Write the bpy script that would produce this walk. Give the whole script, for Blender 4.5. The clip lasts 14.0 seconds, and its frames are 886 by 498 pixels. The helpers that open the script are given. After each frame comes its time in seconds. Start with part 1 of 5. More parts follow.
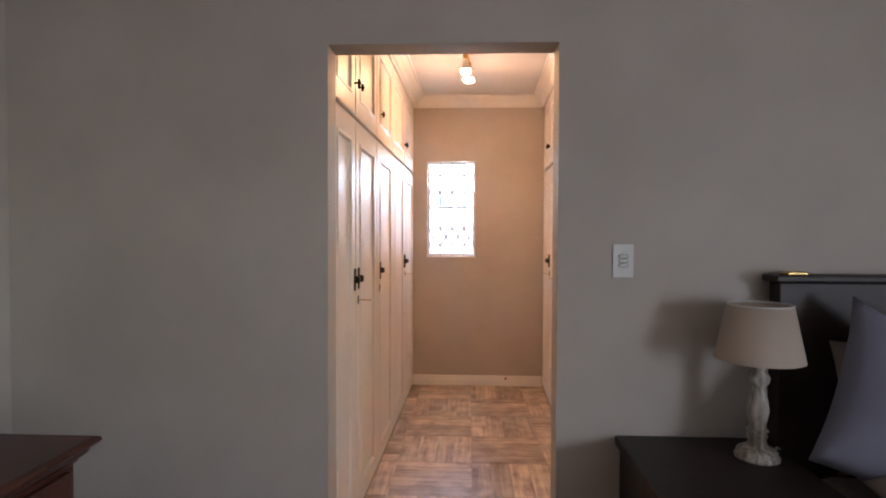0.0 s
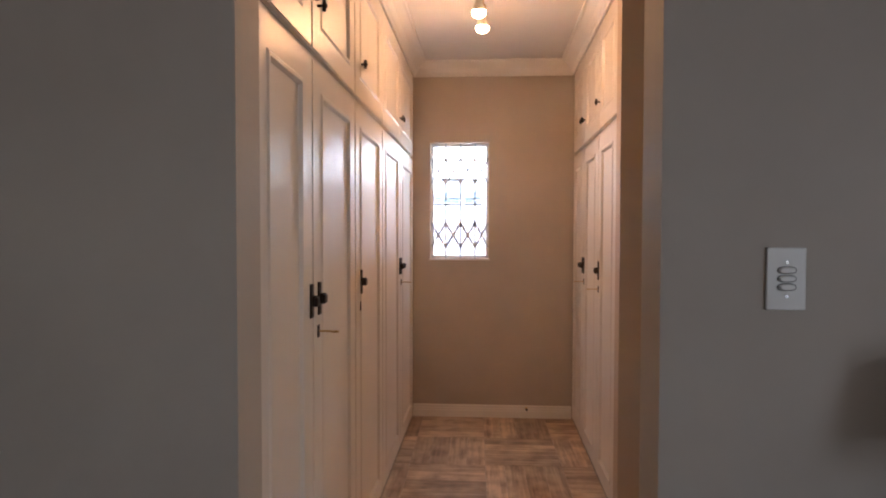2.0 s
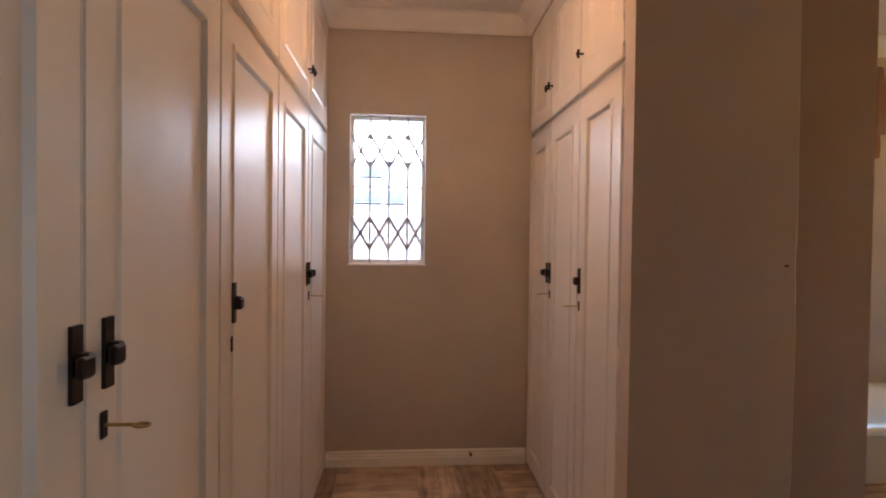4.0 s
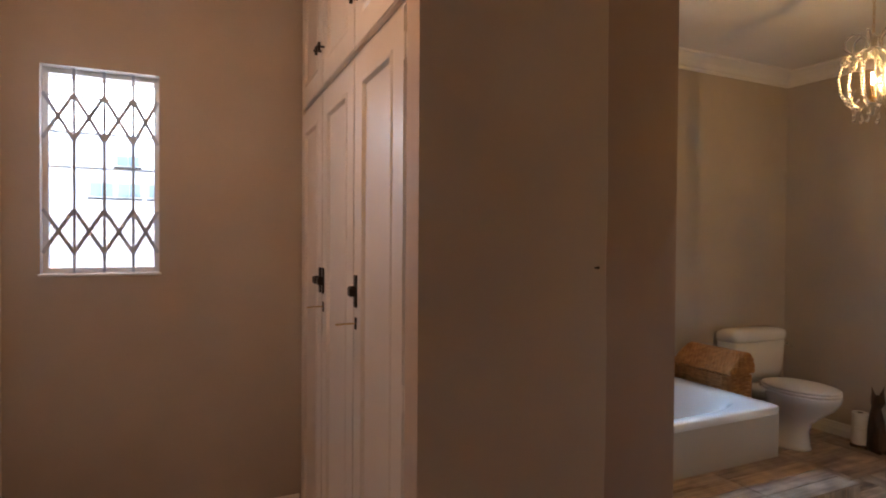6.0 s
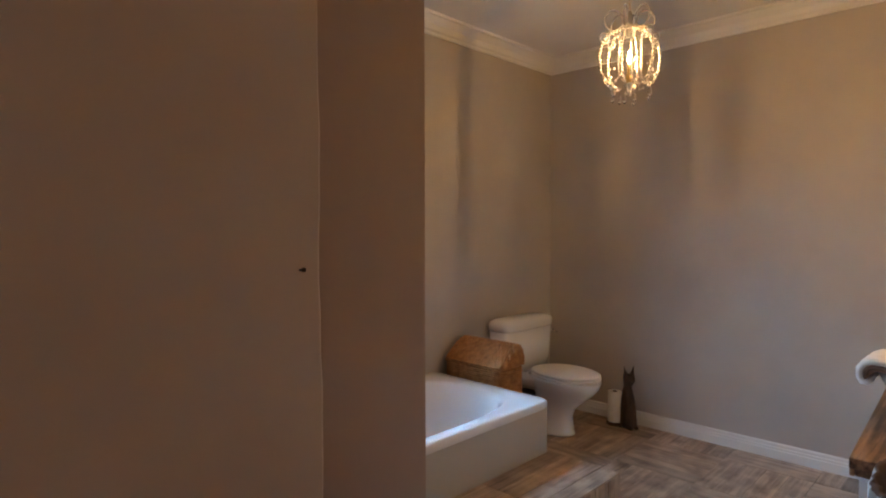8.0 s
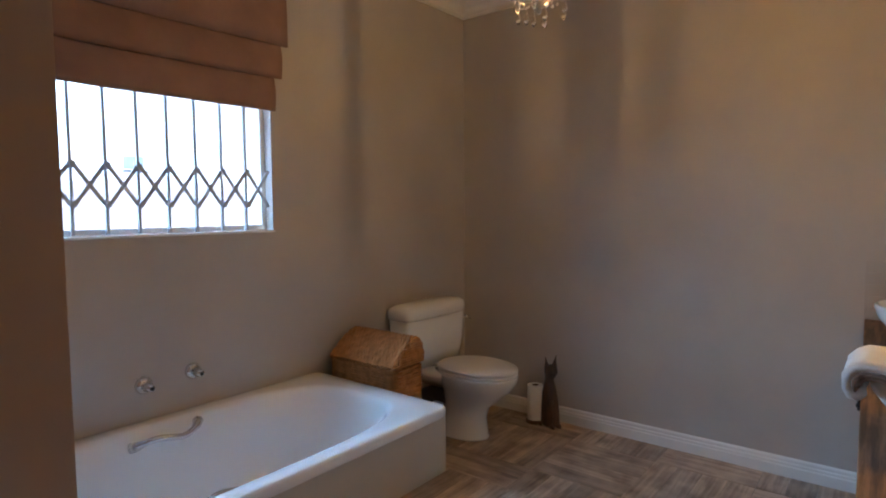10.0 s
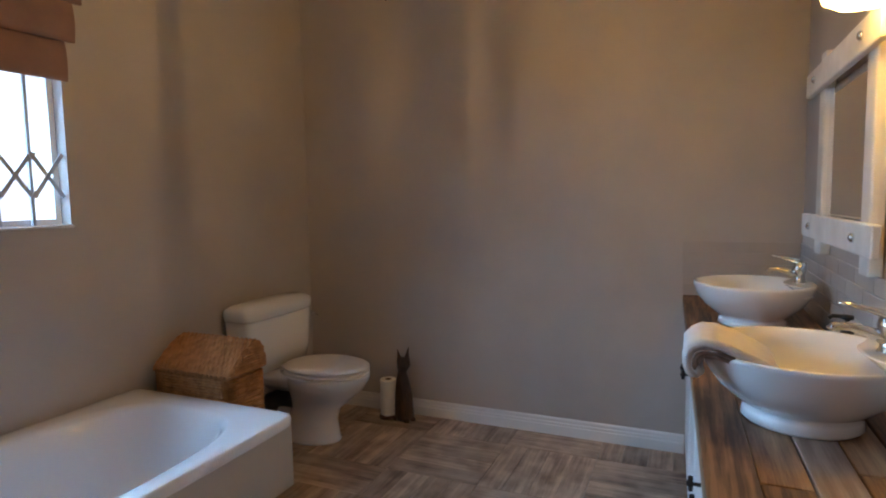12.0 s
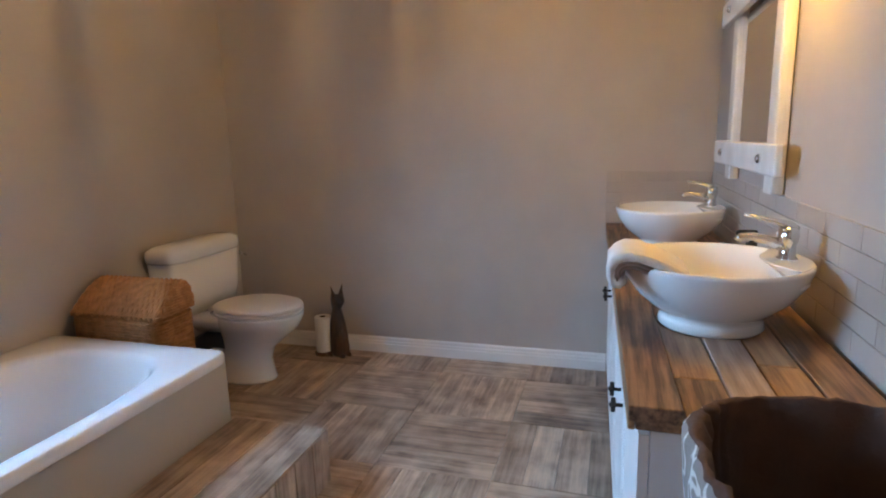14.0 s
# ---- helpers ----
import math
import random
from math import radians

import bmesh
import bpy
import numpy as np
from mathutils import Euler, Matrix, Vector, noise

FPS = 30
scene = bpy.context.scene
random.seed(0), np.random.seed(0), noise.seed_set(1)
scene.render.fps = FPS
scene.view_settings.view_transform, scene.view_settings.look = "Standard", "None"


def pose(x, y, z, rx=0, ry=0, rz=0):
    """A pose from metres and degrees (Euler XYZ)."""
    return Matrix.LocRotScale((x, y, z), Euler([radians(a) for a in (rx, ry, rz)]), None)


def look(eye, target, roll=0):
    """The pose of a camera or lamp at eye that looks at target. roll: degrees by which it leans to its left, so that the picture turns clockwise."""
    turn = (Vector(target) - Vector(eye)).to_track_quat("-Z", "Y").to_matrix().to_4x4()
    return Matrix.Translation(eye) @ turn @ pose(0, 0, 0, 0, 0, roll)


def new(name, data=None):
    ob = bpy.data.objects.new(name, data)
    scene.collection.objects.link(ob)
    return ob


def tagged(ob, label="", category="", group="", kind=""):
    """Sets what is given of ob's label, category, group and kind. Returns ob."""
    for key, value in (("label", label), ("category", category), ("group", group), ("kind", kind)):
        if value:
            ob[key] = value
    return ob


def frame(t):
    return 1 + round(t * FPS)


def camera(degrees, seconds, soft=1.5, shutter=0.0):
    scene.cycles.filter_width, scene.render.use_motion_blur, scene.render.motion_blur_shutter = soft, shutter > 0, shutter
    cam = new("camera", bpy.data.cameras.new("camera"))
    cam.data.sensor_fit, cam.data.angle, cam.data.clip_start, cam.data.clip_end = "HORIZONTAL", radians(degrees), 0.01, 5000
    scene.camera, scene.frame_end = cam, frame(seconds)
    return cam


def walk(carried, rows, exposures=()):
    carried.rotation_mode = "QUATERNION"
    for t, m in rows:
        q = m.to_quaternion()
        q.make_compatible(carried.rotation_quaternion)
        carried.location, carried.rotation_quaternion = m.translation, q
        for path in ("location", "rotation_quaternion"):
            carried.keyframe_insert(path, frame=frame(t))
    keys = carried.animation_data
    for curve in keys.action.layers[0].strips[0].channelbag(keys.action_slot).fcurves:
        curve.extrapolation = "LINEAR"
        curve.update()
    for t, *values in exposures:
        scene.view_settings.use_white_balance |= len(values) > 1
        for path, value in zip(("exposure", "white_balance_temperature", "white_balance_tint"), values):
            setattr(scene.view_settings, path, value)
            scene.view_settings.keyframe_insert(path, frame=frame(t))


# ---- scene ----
cam = camera(75.4, 14.0, soft=2.0)
PATH = [
    (0, (0.013, 0.01, 1.398), (-0.075, 2.008, 1.346), 0.2),
    (0.5, (-0.003, 0.25, 1.404), (-0.105, 2.247, 1.351), 0.2),
    (1, (-0.002, 0.489, 1.391), (-0.108, 2.485, 1.338), 0.2),
    (1.5, (0.001, 0.74, 1.395), (-0.109, 2.736, 1.34), 0.1),
    (2, (-0.022, 0.985, 1.39), (-0.136, 2.981, 1.334), 0.1),
    (2.2, (-0.035, 1.082, 1.396), (-0.144, 3.078, 1.34), 0.1),
    (4.5, (-0.107, 2.088, 1.342), (0.241, 4.057, 1.312), 0.7),
    (5, (-0.056, 2.223, 1.335), (0.497, 4.145, 1.31), 0.5),
    (5.5, (0.05, 2.359, 1.344), (0.746, 4.233, 1.322), 0.4),
    (6, (0.133, 2.452, 1.347), (0.984, 4.262, 1.317), 0.4),
    (6.5, (0.21, 2.557, 1.35), (1.248, 4.266, 1.318), 0.4),
    (7, (0.293, 2.642, 1.342), (1.546, 4.2, 1.308), 0.3),
    (7.5, (0.449, 2.731, 1.35), (1.821, 4.185, 1.302), 0.1),
    (8, (0.616, 2.794, 1.346), (2.044, 4.193, 1.278), -0.1),
    (10.5, (1.341, 3.066, 1.273), (2.962, 4.229, 1.124), -0.5),
    (11, (1.374, 3.095, 1.274), (3.071, 4.142, 1.118), -0.7),
    (11.5, (1.38, 3.092, 1.272), (3.152, 4.006, 1.109), -0.8),
    (12, (1.386, 3.084, 1.269), (3.213, 3.879, 1.095), -1.0),
    (12.5, (1.391, 3.083, 1.261), (3.255, 3.779, 1.058), -1.1),
    (13, (1.387, 3.084, 1.245), (3.267, 3.718, 0.994), -1.2),
    (13.5, (1.378, 3.086, 1.233), (3.263, 3.677, 0.921), -1.3),
    (14, (1.373, 3.088, 1.225), (3.255, 3.651, 0.849), -1.5),
]
EXPOSURES = [(0.0, 4.4, 6350, 12), (2.0, 3.75, 6400, 12), (4.5, 3.38, 6400, 12), (6.5, 3.15, 6300, 12), (8.0, 3.5, 6000, 11), (10.5, 3.0, 5700, 9), (11.0, 2.9, 5700, 9), (12.5, 3.35, 5700, 9), (14.0, 3.75, 5650, 9)]
walk(cam, [(t, look(eye, target, roll)) for t, eye, target, roll in PATH], EXPOSURES)


# ---- world and large lights ----
world = bpy.data.worlds.new("sky")
scene.world = world
world.use_nodes = True
wn = world.node_tree
wn.nodes.clear()
sky = wn.nodes.new("ShaderNodeTexSky")
sky.sky_type, sky.sun_disc = "NISHITA", False
sky.sun_elevation, sky.sun_rotation = radians(50), radians(265)
wbg = wn.nodes.new("ShaderNodeBackground")
wbg.inputs["Strength"].default_value = 0.15
wout = wn.nodes.new("ShaderNodeOutputWorld")
wn.links.new(sky.outputs[0], wbg.inputs[0])
wn.links.new(wbg.outputs[0], wout.inputs[0])


def lamp_area(name, eye, target, w, h, power, colour):
    d = bpy.data.lights.new(name, "AREA")
    d.shape, d.size, d.size_y, d.energy, d.color = "RECTANGLE", w, h, power, colour
    ob = new(name, d)
    ob.matrix_world = look(eye, target)
    return ob


sun = bpy.data.lights.new("sun", "SUN")
sun.energy, sun.angle, sun.color = 2.2, radians(0.53), (1.0, 0.95, 0.87)
sun_ob = new("sun", sun)
sun_ob.matrix_world = look((0, 0, 30), (0.64 * 20, 0.056 * 20, 30 - 0.77 * 20))

CLOSET_BULB, CHANDELIER_BULB, WALL_GLOBE = 25.0, 320.0, 4.1
lamp_area("bath_window_light", (2.18, 5.58, 1.55), (2.88, 3.70, 0.05), 1.1, 0.6, 2.0, (0.42, 0.70, 1.0)).data.spread = radians(100)
lamp_area("closet_window_light", (-0.145, 5.50, 1.93), (-0.145, 4.50, 0.93), 0.42, 0.28, 0.52, (0.72, 0.86, 1.0))
lamp_area("bedroom_window_light", (3.44, -1.70, 1.30), (0.0, -1.70, 1.00), 1.25, 1.15, 3.6, (0.80, 0.88, 1.0))


# ---- materials ----
def material(name):
    m = bpy.data.materials.new(name)
    m.use_nodes = True
    return m, m.node_tree.nodes, m.node_tree.links, m.node_tree.nodes["Principled BSDF"]


def ramp_between(nodes, a, b, lo=0.3, hi=0.7):
    r = nodes.new("ShaderNodeValToRGB")
    r.color_ramp.elements[0].color, r.color_ramp.elements[1].color = (*a, 1), (*b, 1)
    r.color_ramp.elements[0].position, r.color_ramp.elements[1].position = lo, hi
    return r


def noise_node(nodes, links, scale, detail=4, stretch=(1, 1, 1), rough=0.55, random_shift=False):
    tc = nodes.new("ShaderNodeTexCoord")
    mp = nodes.new("ShaderNodeMapping")
    mp.inputs["Scale"].default_value = stretch
    links.new(tc.outputs["Object"], mp.inputs[0])
    if random_shift:
        info = nodes.new("ShaderNodeObjectInfo")
        mul = nodes.new("ShaderNodeVectorMath")
        mul.operation = "SCALE"
        mul.inputs[0].default_value = (37.0, 53.0, 19.0)
        links.new(info.outputs["Random"], mul.inputs["Scale"])
        links.new(mul.outputs[0], mp.inputs["Location"])
    n = nodes.new("ShaderNodeTexNoise")
    n.inputs["Scale"].default_value, n.inputs["Detail"].default_value, n.inputs["Roughness"].default_value = scale, detail, rough
    links.new(mp.outputs[0], n.inputs["Vector"])
    return n


def bump_in(nodes, links, bsdf, height, strength, distance=0.01):
    b = nodes.new("ShaderNodeBump")
    b.inputs["Strength"].default_value, b.inputs["Distance"].default_value = strength, distance
    links.new(height, b.inputs["Height"])
    links.new(b.outputs[0], bsdf.inputs["Normal"])


def surface(name, a, b, scale, rough, bump=0.1, metal=0.0, stretch=(1, 1, 1), rough_var=0.08, fine=60.0, bump_d=0.004, shift=False):
    """A surface of two colours in large soft patches, with fine grain in its relief and gloss."""
    m, nodes, links, bsdf = material(name)
    big = noise_node(nodes, links, scale, 5, stretch, random_shift=shift)
    small = noise_node(nodes, links, fine, 3, stretch, random_shift=shift)
    col = ramp_between(nodes, a, b)
    links.new(big.outputs[0], col.inputs[0])
    links.new(col.outputs[0], bsdf.inputs["Base Color"])
    rr = nodes.new("ShaderNodeMapRange")
    rr.inputs["To Min"].default_value, rr.inputs["To Max"].default_value = rough - rough_var, rough + rough_var
    links.new(small.outputs[0], rr.inputs[0])
    links.new(rr.outputs[0], bsdf.inputs["Roughness"])
    bsdf.inputs["Metallic"].default_value = metal
    if bump:
        bump_in(nodes, links, bsdf, small.outputs[0], bump, bump_d)
    return m


def wood(name, dark, light, along=0, scale=1.0, rough=0.5, tint=0.25, span=(0.38, 0.64), shift=True, blotch=0.45):
    """Wood with grain drawn out along one axis; each board differs a little."""
    m, nodes, links, bsdf = material(name)
    stretch = [22.0, 22.0, 22.0]
    stretch[along] = 1.3
    grain = noise_node(nodes, links, scale, 8, stretch, 0.65, shift)
    fine = noise_node(nodes, links, scale * 4, 4, stretch, 0.6, shift)
    blot = noise_node(nodes, links, 5 * scale, 3, (1, 1, 1), 0.5, shift)
    mix = nodes.new("ShaderNodeMath")
    mix.operation = "MULTIPLY_ADD"
    mix.inputs[1].default_value = blotch
    links.new(blot.outputs[0], mix.inputs[0])
    half = nodes.new("ShaderNodeMath")
    half.operation = "MULTIPLY"
    half.inputs[1].default_value = 1.05 - blotch
    links.new(grain.outputs[0], half.inputs[0])
    links.new(half.outputs[0], mix.inputs[2])
    col = ramp_between(nodes, dark, light, *span)
    links.new(mix.outputs[0], col.inputs[0])
    hsv = nodes.new("ShaderNodeHueSaturation")
    info = nodes.new("ShaderNodeObjectInfo")
    vr = nodes.new("ShaderNodeMapRange")
    vr.inputs["To Min"].default_value, vr.inputs["To Max"].default_value = 1 - tint, 1 + tint
    links.new(info.outputs["Random"], vr.inputs[0])
    links.new(vr.outputs[0], hsv.inputs["Value"])
    links.new(col.outputs[0], hsv.inputs["Color"])
    links.new(hsv.outputs[0], bsdf.inputs["Base Color"])
    rr = nodes.new("ShaderNodeMapRange")
    rr.inputs["To Min"].default_value, rr.inputs["To Max"].default_value = rough - 0.1, rough + 0.12
    links.new(grain.outputs[0], rr.inputs[0])
    links.new(rr.outputs[0], bsdf.inputs["Roughness"])
    bump_in(nodes, links, bsdf, fine.outputs[0], 0.18, 0.003)
    return m


def plain(name, colour, rough, metal=0.0, coat=0.0):
    m, nodes, links, bsdf = material(name)
    small = noise_node(nodes, links, 35.0, 4)
    rr = nodes.new("ShaderNodeMapRange")
    rr.inputs["To Min"].default_value, rr.inputs["To Max"].default_value = max(0.02, rough - 0.015), rough + 0.02
    links.new(small.outputs[0], rr.inputs[0])
    links.new(rr.outputs[0], bsdf.inputs["Roughness"])
    bsdf.inputs["Base Color"].default_value = (*colour, 1)
    bsdf.inputs["Metallic"].default_value = metal
    bsdf.inputs["Coat Weight"].default_value = coat
    return m


def glass(name, colour=(1, 1, 1), rough=0.0):
    m, nodes, links, bsdf = material(name)
    bsdf.inputs["Base Color"].default_value = (*colour, 1)
    bsdf.inputs["Transmission Weight"].default_value = 1.0
    bsdf.inputs["Roughness"].default_value = rough
    bsdf.inputs["IOR"].default_value = 1.45
    return m


def glow(name, colour, strength):
    m, nodes, links, bsdf = material(name)
    bsdf.inputs["Base Color"].default_value = (*colour, 1)
    bsdf.inputs["Emission Color"].default_value = (*colour, 1)
    bsdf.inputs["Emission Strength"].default_value = strength
    return m


PAINT_WALL = surface("greige_wall_paint", (0.425, 0.375, 0.325), (0.505, 0.45, 0.395), 1.6, 0.62, 0.12, fine=45, bump_d=0.003)
# wall paint again, darkened: the partition end's shade is in this colour
PAINT_WALL_SHADED = surface("shaded_greige_wall_paint", (0.34, 0.24, 0.19), (0.40, 0.295, 0.235), 1.6, 0.62, 0.12, fine=45, bump_d=0.003)
# wall paint raised and reddened, with the flank's warm bounce light in the colour
PAINT_WALL_LIT = surface("warm_lit_greige_wall_paint", (0.48, 0.385, 0.315), (0.56, 0.455, 0.375), 1.6, 0.62, 0.12, fine=45, bump_d=0.003)
PAINT_CEILING = surface("white_ceiling_paint", (0.70, 0.68, 0.65), (0.78, 0.76, 0.73), 1.5, 0.7, 0.06)
PAINT_TRIM = surface("white_gloss_trim_paint", (0.72, 0.70, 0.67), (0.80, 0.78, 0.75), 3.0, 0.35, 0.05)
PAINT_DOOR = surface("cream_enamel_door_paint", (0.68, 0.63, 0.58), (0.74, 0.69, 0.64), 2.5, 0.37, 0.035, fine=14, bump_d=0.002, rough_var=0.04)
PAINT_VANITY = surface("white_cupboard_paint", (0.70, 0.69, 0.68), (0.80, 0.79, 0.78), 3.0, 0.42, 0.08)
PAINT_MIRROR = surface("chalky_white_wood_paint", (0.66, 0.62, 0.56), (0.80, 0.77, 0.72), 9.0, 0.6, 0.25, fine=80)
DARK_IRON = plain("dark_bronze", (0.035, 0.025, 0.02), 0.42, 0.8)
BRASS = plain("aged_brass", (0.55, 0.38, 0.16), 0.35, 1.0)
CHROME = plain("chrome", (0.75, 0.76, 0.78), 0.10, 1.0)
ACRYLIC = plain("white_bath_acrylic", (0.80, 0.80, 0.80), 0.16, 0.0, 0.3)
CERAMIC = plain("white_glazed_ceramic", (0.78, 0.77, 0.75), 0.09, 0.0, 0.6)
SEAT_PLASTIC = plain("ivory_seat_plastic", (0.72, 0.68, 0.62), 0.28)
PLASTIC_WHITE = plain("white_plastic", (0.72, 0.72, 0.70), 0.35)
RUBBER = plain("black_plastic", (0.02, 0.02, 0.022), 0.45)
TUB_PANEL = plain("beige_tub_panel", (0.49, 0.45, 0.39), 0.30)
TILE_WALL = surface("glazed_beige_wall_tile", (0.43, 0.375, 0.32), (0.47, 0.41, 0.355), 4.0, 0.34, 0.02, shift=True)
GROUT = surface("pale_grout", (0.45, 0.42, 0.38), (0.52, 0.49, 0.45), 8.0, 0.85, 0.2)
GROUT_DARK = surface("grey_floor_grout", (0.33, 0.30, 0.26), (0.40, 0.37, 0.33), 8.0, 0.85, 0.2)
STRIP_X = wood("floor_strip_lengthwise", (0.155, 0.098, 0.064), (0.56, 0.425, 0.315), 0, 1.6, 0.33, 0.28, (0.38, 0.63))
STRIP_Y = wood("floor_strip_crosswise", (0.155, 0.098, 0.064), (0.56, 0.425, 0.315), 1, 1.6, 0.33, 0.28, (0.38, 0.63))
MAHOGANY = wood("dark_mahogany", (0.034, 0.010, 0.007), (0.085, 0.026, 0.017), 1, 0.8, 0.32, 0.05)
ESPRESSO = wood("espresso_stained_wood", (0.015, 0.009, 0.008), (0.032, 0.017, 0.014), 0, 0.8, 0.48, 0.05)
WHITEWASH = surface("whitewashed_turned_wood", (0.13, 0.10, 0.075), (0.62, 0.57, 0.51), 26.0, 0.75, 0.4, stretch=(2.2, 2.2, 0.18))
SHADE_CLOTH = surface("beige_lamp_shade_cloth", (0.46, 0.37, 0.30), (0.52, 0.43, 0.35), 4.0, 0.85, 0.2, fine=300)
PILLOW_GREY = surface("slate_blue_cotton", (0.15, 0.15, 0.20), (0.19, 0.19, 0.25), 4.0, 0.85, 0.25, fine=220)
PILLOW_BEIGE = surface("taupe_cotton", (0.20, 0.165, 0.145), (0.27, 0.225, 0.195), 4.0, 0.85, 0.25, fine=220)
BLIND_CLOTH = surface("dusty_rose_blind_linen", (0.20, 0.115, 0.09), (0.27, 0.16, 0.125), 5.0, 0.9, 0.3, fine=260)
HAMPER_LINING = surface("brown_lining_cloth", (0.06, 0.038, 0.03), (0.11, 0.07, 0.055), 6.0, 0.95, 0.4, fine=150)
TOWEL_WHITE = surface("white_terry", (0.74, 0.70, 0.66), (0.82, 0.79, 0.75), 20.0, 0.95, 0.8, fine=320, bump_d=0.004)
TOWEL_TAUPE = surface("taupe_terry", (0.26, 0.20, 0.16), (0.34, 0.27, 0.22), 20.0, 0.95, 0.8, fine=320, bump_d=0.004)
GLASS = glass("window_glass")
CRYSTAL = glass("crystal", (1.0, 0.98, 0.95), 0.02)
BULB_GLOW = glow("warm_bulb", (1.0, 0.525, 0.25), CLOSET_BULB)
CANDLE_GLOW = glow("warm_candle_bulb", (1.0, 0.575, 0.20), CHANDELIER_BULB)
GLOBE_GLOW = glow("lit_amber_glass", (1.0, 0.53, 0.085), WALL_GLOBE)
MIRROR = plain("mirror_silver", (0.86, 0.86, 0.86), 0.0, 1.0)
MIRROR.node_tree.nodes["Principled BSDF"].inputs["Roughness"].default_value = 0.02
for link in [k for k in MIRROR.node_tree.links if k.to_socket.name == "Roughness"]:
    MIRROR.node_tree.links.remove(link)
PLANK_WOODS = [
    wood("reclaimed_plank_dark", (0.070, 0.036, 0.020), (0.27, 0.155, 0.085), 0, 2.6, 0.5, 0.05, (0.44, 0.62), blotch=0.14),
    wood("reclaimed_plank_amber", (0.18, 0.090, 0.042), (0.47, 0.29, 0.15), 0, 2.0, 0.45, 0.05, (0.40, 0.62), blotch=0.14),
    wood("reclaimed_plank_grey", (0.24, 0.16, 0.115), (0.48, 0.36, 0.275), 0, 2.2, 0.5, 0.05, (0.40, 0.62), blotch=0.14),
    wood("reclaimed_plank_honey", (0.24, 0.125, 0.058), (0.52, 0.33, 0.17), 0, 2.0, 0.42, 0.05, (0.40, 0.62), blotch=0.14),
    wood("reclaimed_plank_umber", (0.11, 0.060, 0.033), (0.33, 0.195, 0.11), 0, 2.4, 0.5, 0.05, (0.42, 0.62), blotch=0.14),
]


# ---- mesh helpers ----
def part(name, bm, mat, parent=None, label="", smooth=False, at=None):
    me = bpy.data.meshes.new(name)
    bm.to_mesh(me)
    bm.free()
    for m in (mat if isinstance(mat, (list, tuple)) else [mat]):
        me.materials.append(m)
    if smooth:
        for p in me.polygons:
            p.use_smooth = True
    ob = new(name, me)
    if at is not None:
        ob.matrix_basis = at
    if parent is not None:
        ob.parent = parent
    if label:
        ob["label"] = label
    return ob


def thing(name, at=(0, 0, 0), label="", category="", group="", kind=""):
    ob = new(name)
    ob.empty_display_size = 0.1
    ob.location = at
    return tagged(ob, label, category, group, kind)


def box(x0, x1, y0, y1, z0, z1, bevel=0.0, seg=2, bm=None):
    b = bmesh.new() if bm is None else bm
    v = [b.verts.new((x, y, z)) for x in (x0, x1) for y in (y0, y1) for z in (z0, z1)]
    faces = [b.faces.new([v[i] for i in f]) for f in ((0, 1, 3, 2), (4, 6, 7, 5), (0, 4, 5, 1), (2, 3, 7, 6), (0, 2, 6, 4), (1, 5, 7, 3))]
    if bevel:
        edges = list({e for f in faces for e in f.edges})
        bmesh.ops.bevel(b, geom=edges, offset=bevel, segments=seg, affect="EDGES", profile=0.5)
    return b


def lathe(profile, steps=32, sx=1.0, sy=1.0, bm=None, at=(0, 0, 0), closed=False):
    """Turns a profile of (radius, z) round the z axis."""
    b = bmesh.new() if bm is None else bm
    rings = []
    for r, z in profile:
        if r < 1e-5:
            rings.append([b.verts.new((at[0], at[1], at[2] + z))])
        else:
            rings.append([b.verts.new((at[0] + sx * r * math.cos(math.tau * k / steps), at[1] + sy * r * math.sin(math.tau * k / steps), at[2] + z)) for k in range(steps)])
    for p, q in zip(rings, rings[1:]):
        for k in range(steps):
            j = (k + 1) % steps
            if len(p) == 1 and len(q) > 1:
                b.faces.new((p[0], q[j], q[k]))
            elif len(q) == 1 and len(p) > 1:
                b.faces.new((p[k], p[j], q[0]))
            elif len(p) > 1:
                b.faces.new((p[k], p[j], q[j], q[k]))
    if not closed:
        for ring in (rings[0], rings[-1]):
            if len(ring) > 2:
                b.faces.new(ring)
    bmesh.ops.recalc_face_normals(b, faces=b.faces)
    return b


def tube(points, radius, sides=8, bm=None, ring_closed=False):
    """A round rod along points; radius may be one number or one for each point."""
    b = bmesh.new() if bm is None else bm
    pts = [Vector(p) for p in points]
    n = len(pts)
    radii = radius if isinstance(radius, (list, tuple)) else [radius] * n
    rings = []
    for k, p in enumerate(pts):
        a = pts[k - 1] if k or ring_closed else p
        c = pts[(k + 1) % n] if k < n - 1 or ring_closed else p
        d = (c - a).normalized()
        up = Vector((0, 0, 1)) if abs(d.z) < 0.95 else Vector((1, 0, 0))
        u = d.cross(up).normalized()
        w = d.cross(u)
        rings.append([b.verts.new(p + radii[k] * (u * math.cos(math.tau * s / sides) + w * math.sin(math.tau * s / sides))) for s in range(sides)])
    pairs = list(zip(rings, rings[1:])) + ([(rings[-1], rings[0])] if ring_closed else [])
    for p, q in pairs:
        for s in range(sides):
            b.faces.new((p[s], p[(s + 1) % sides], q[(s + 1) % sides], q[s]))
    if not ring_closed:
        b.faces.new(rings[0])
        b.faces.new(rings[-1])
    bmesh.ops.recalc_face_normals(b, faces=b.faces)
    return b


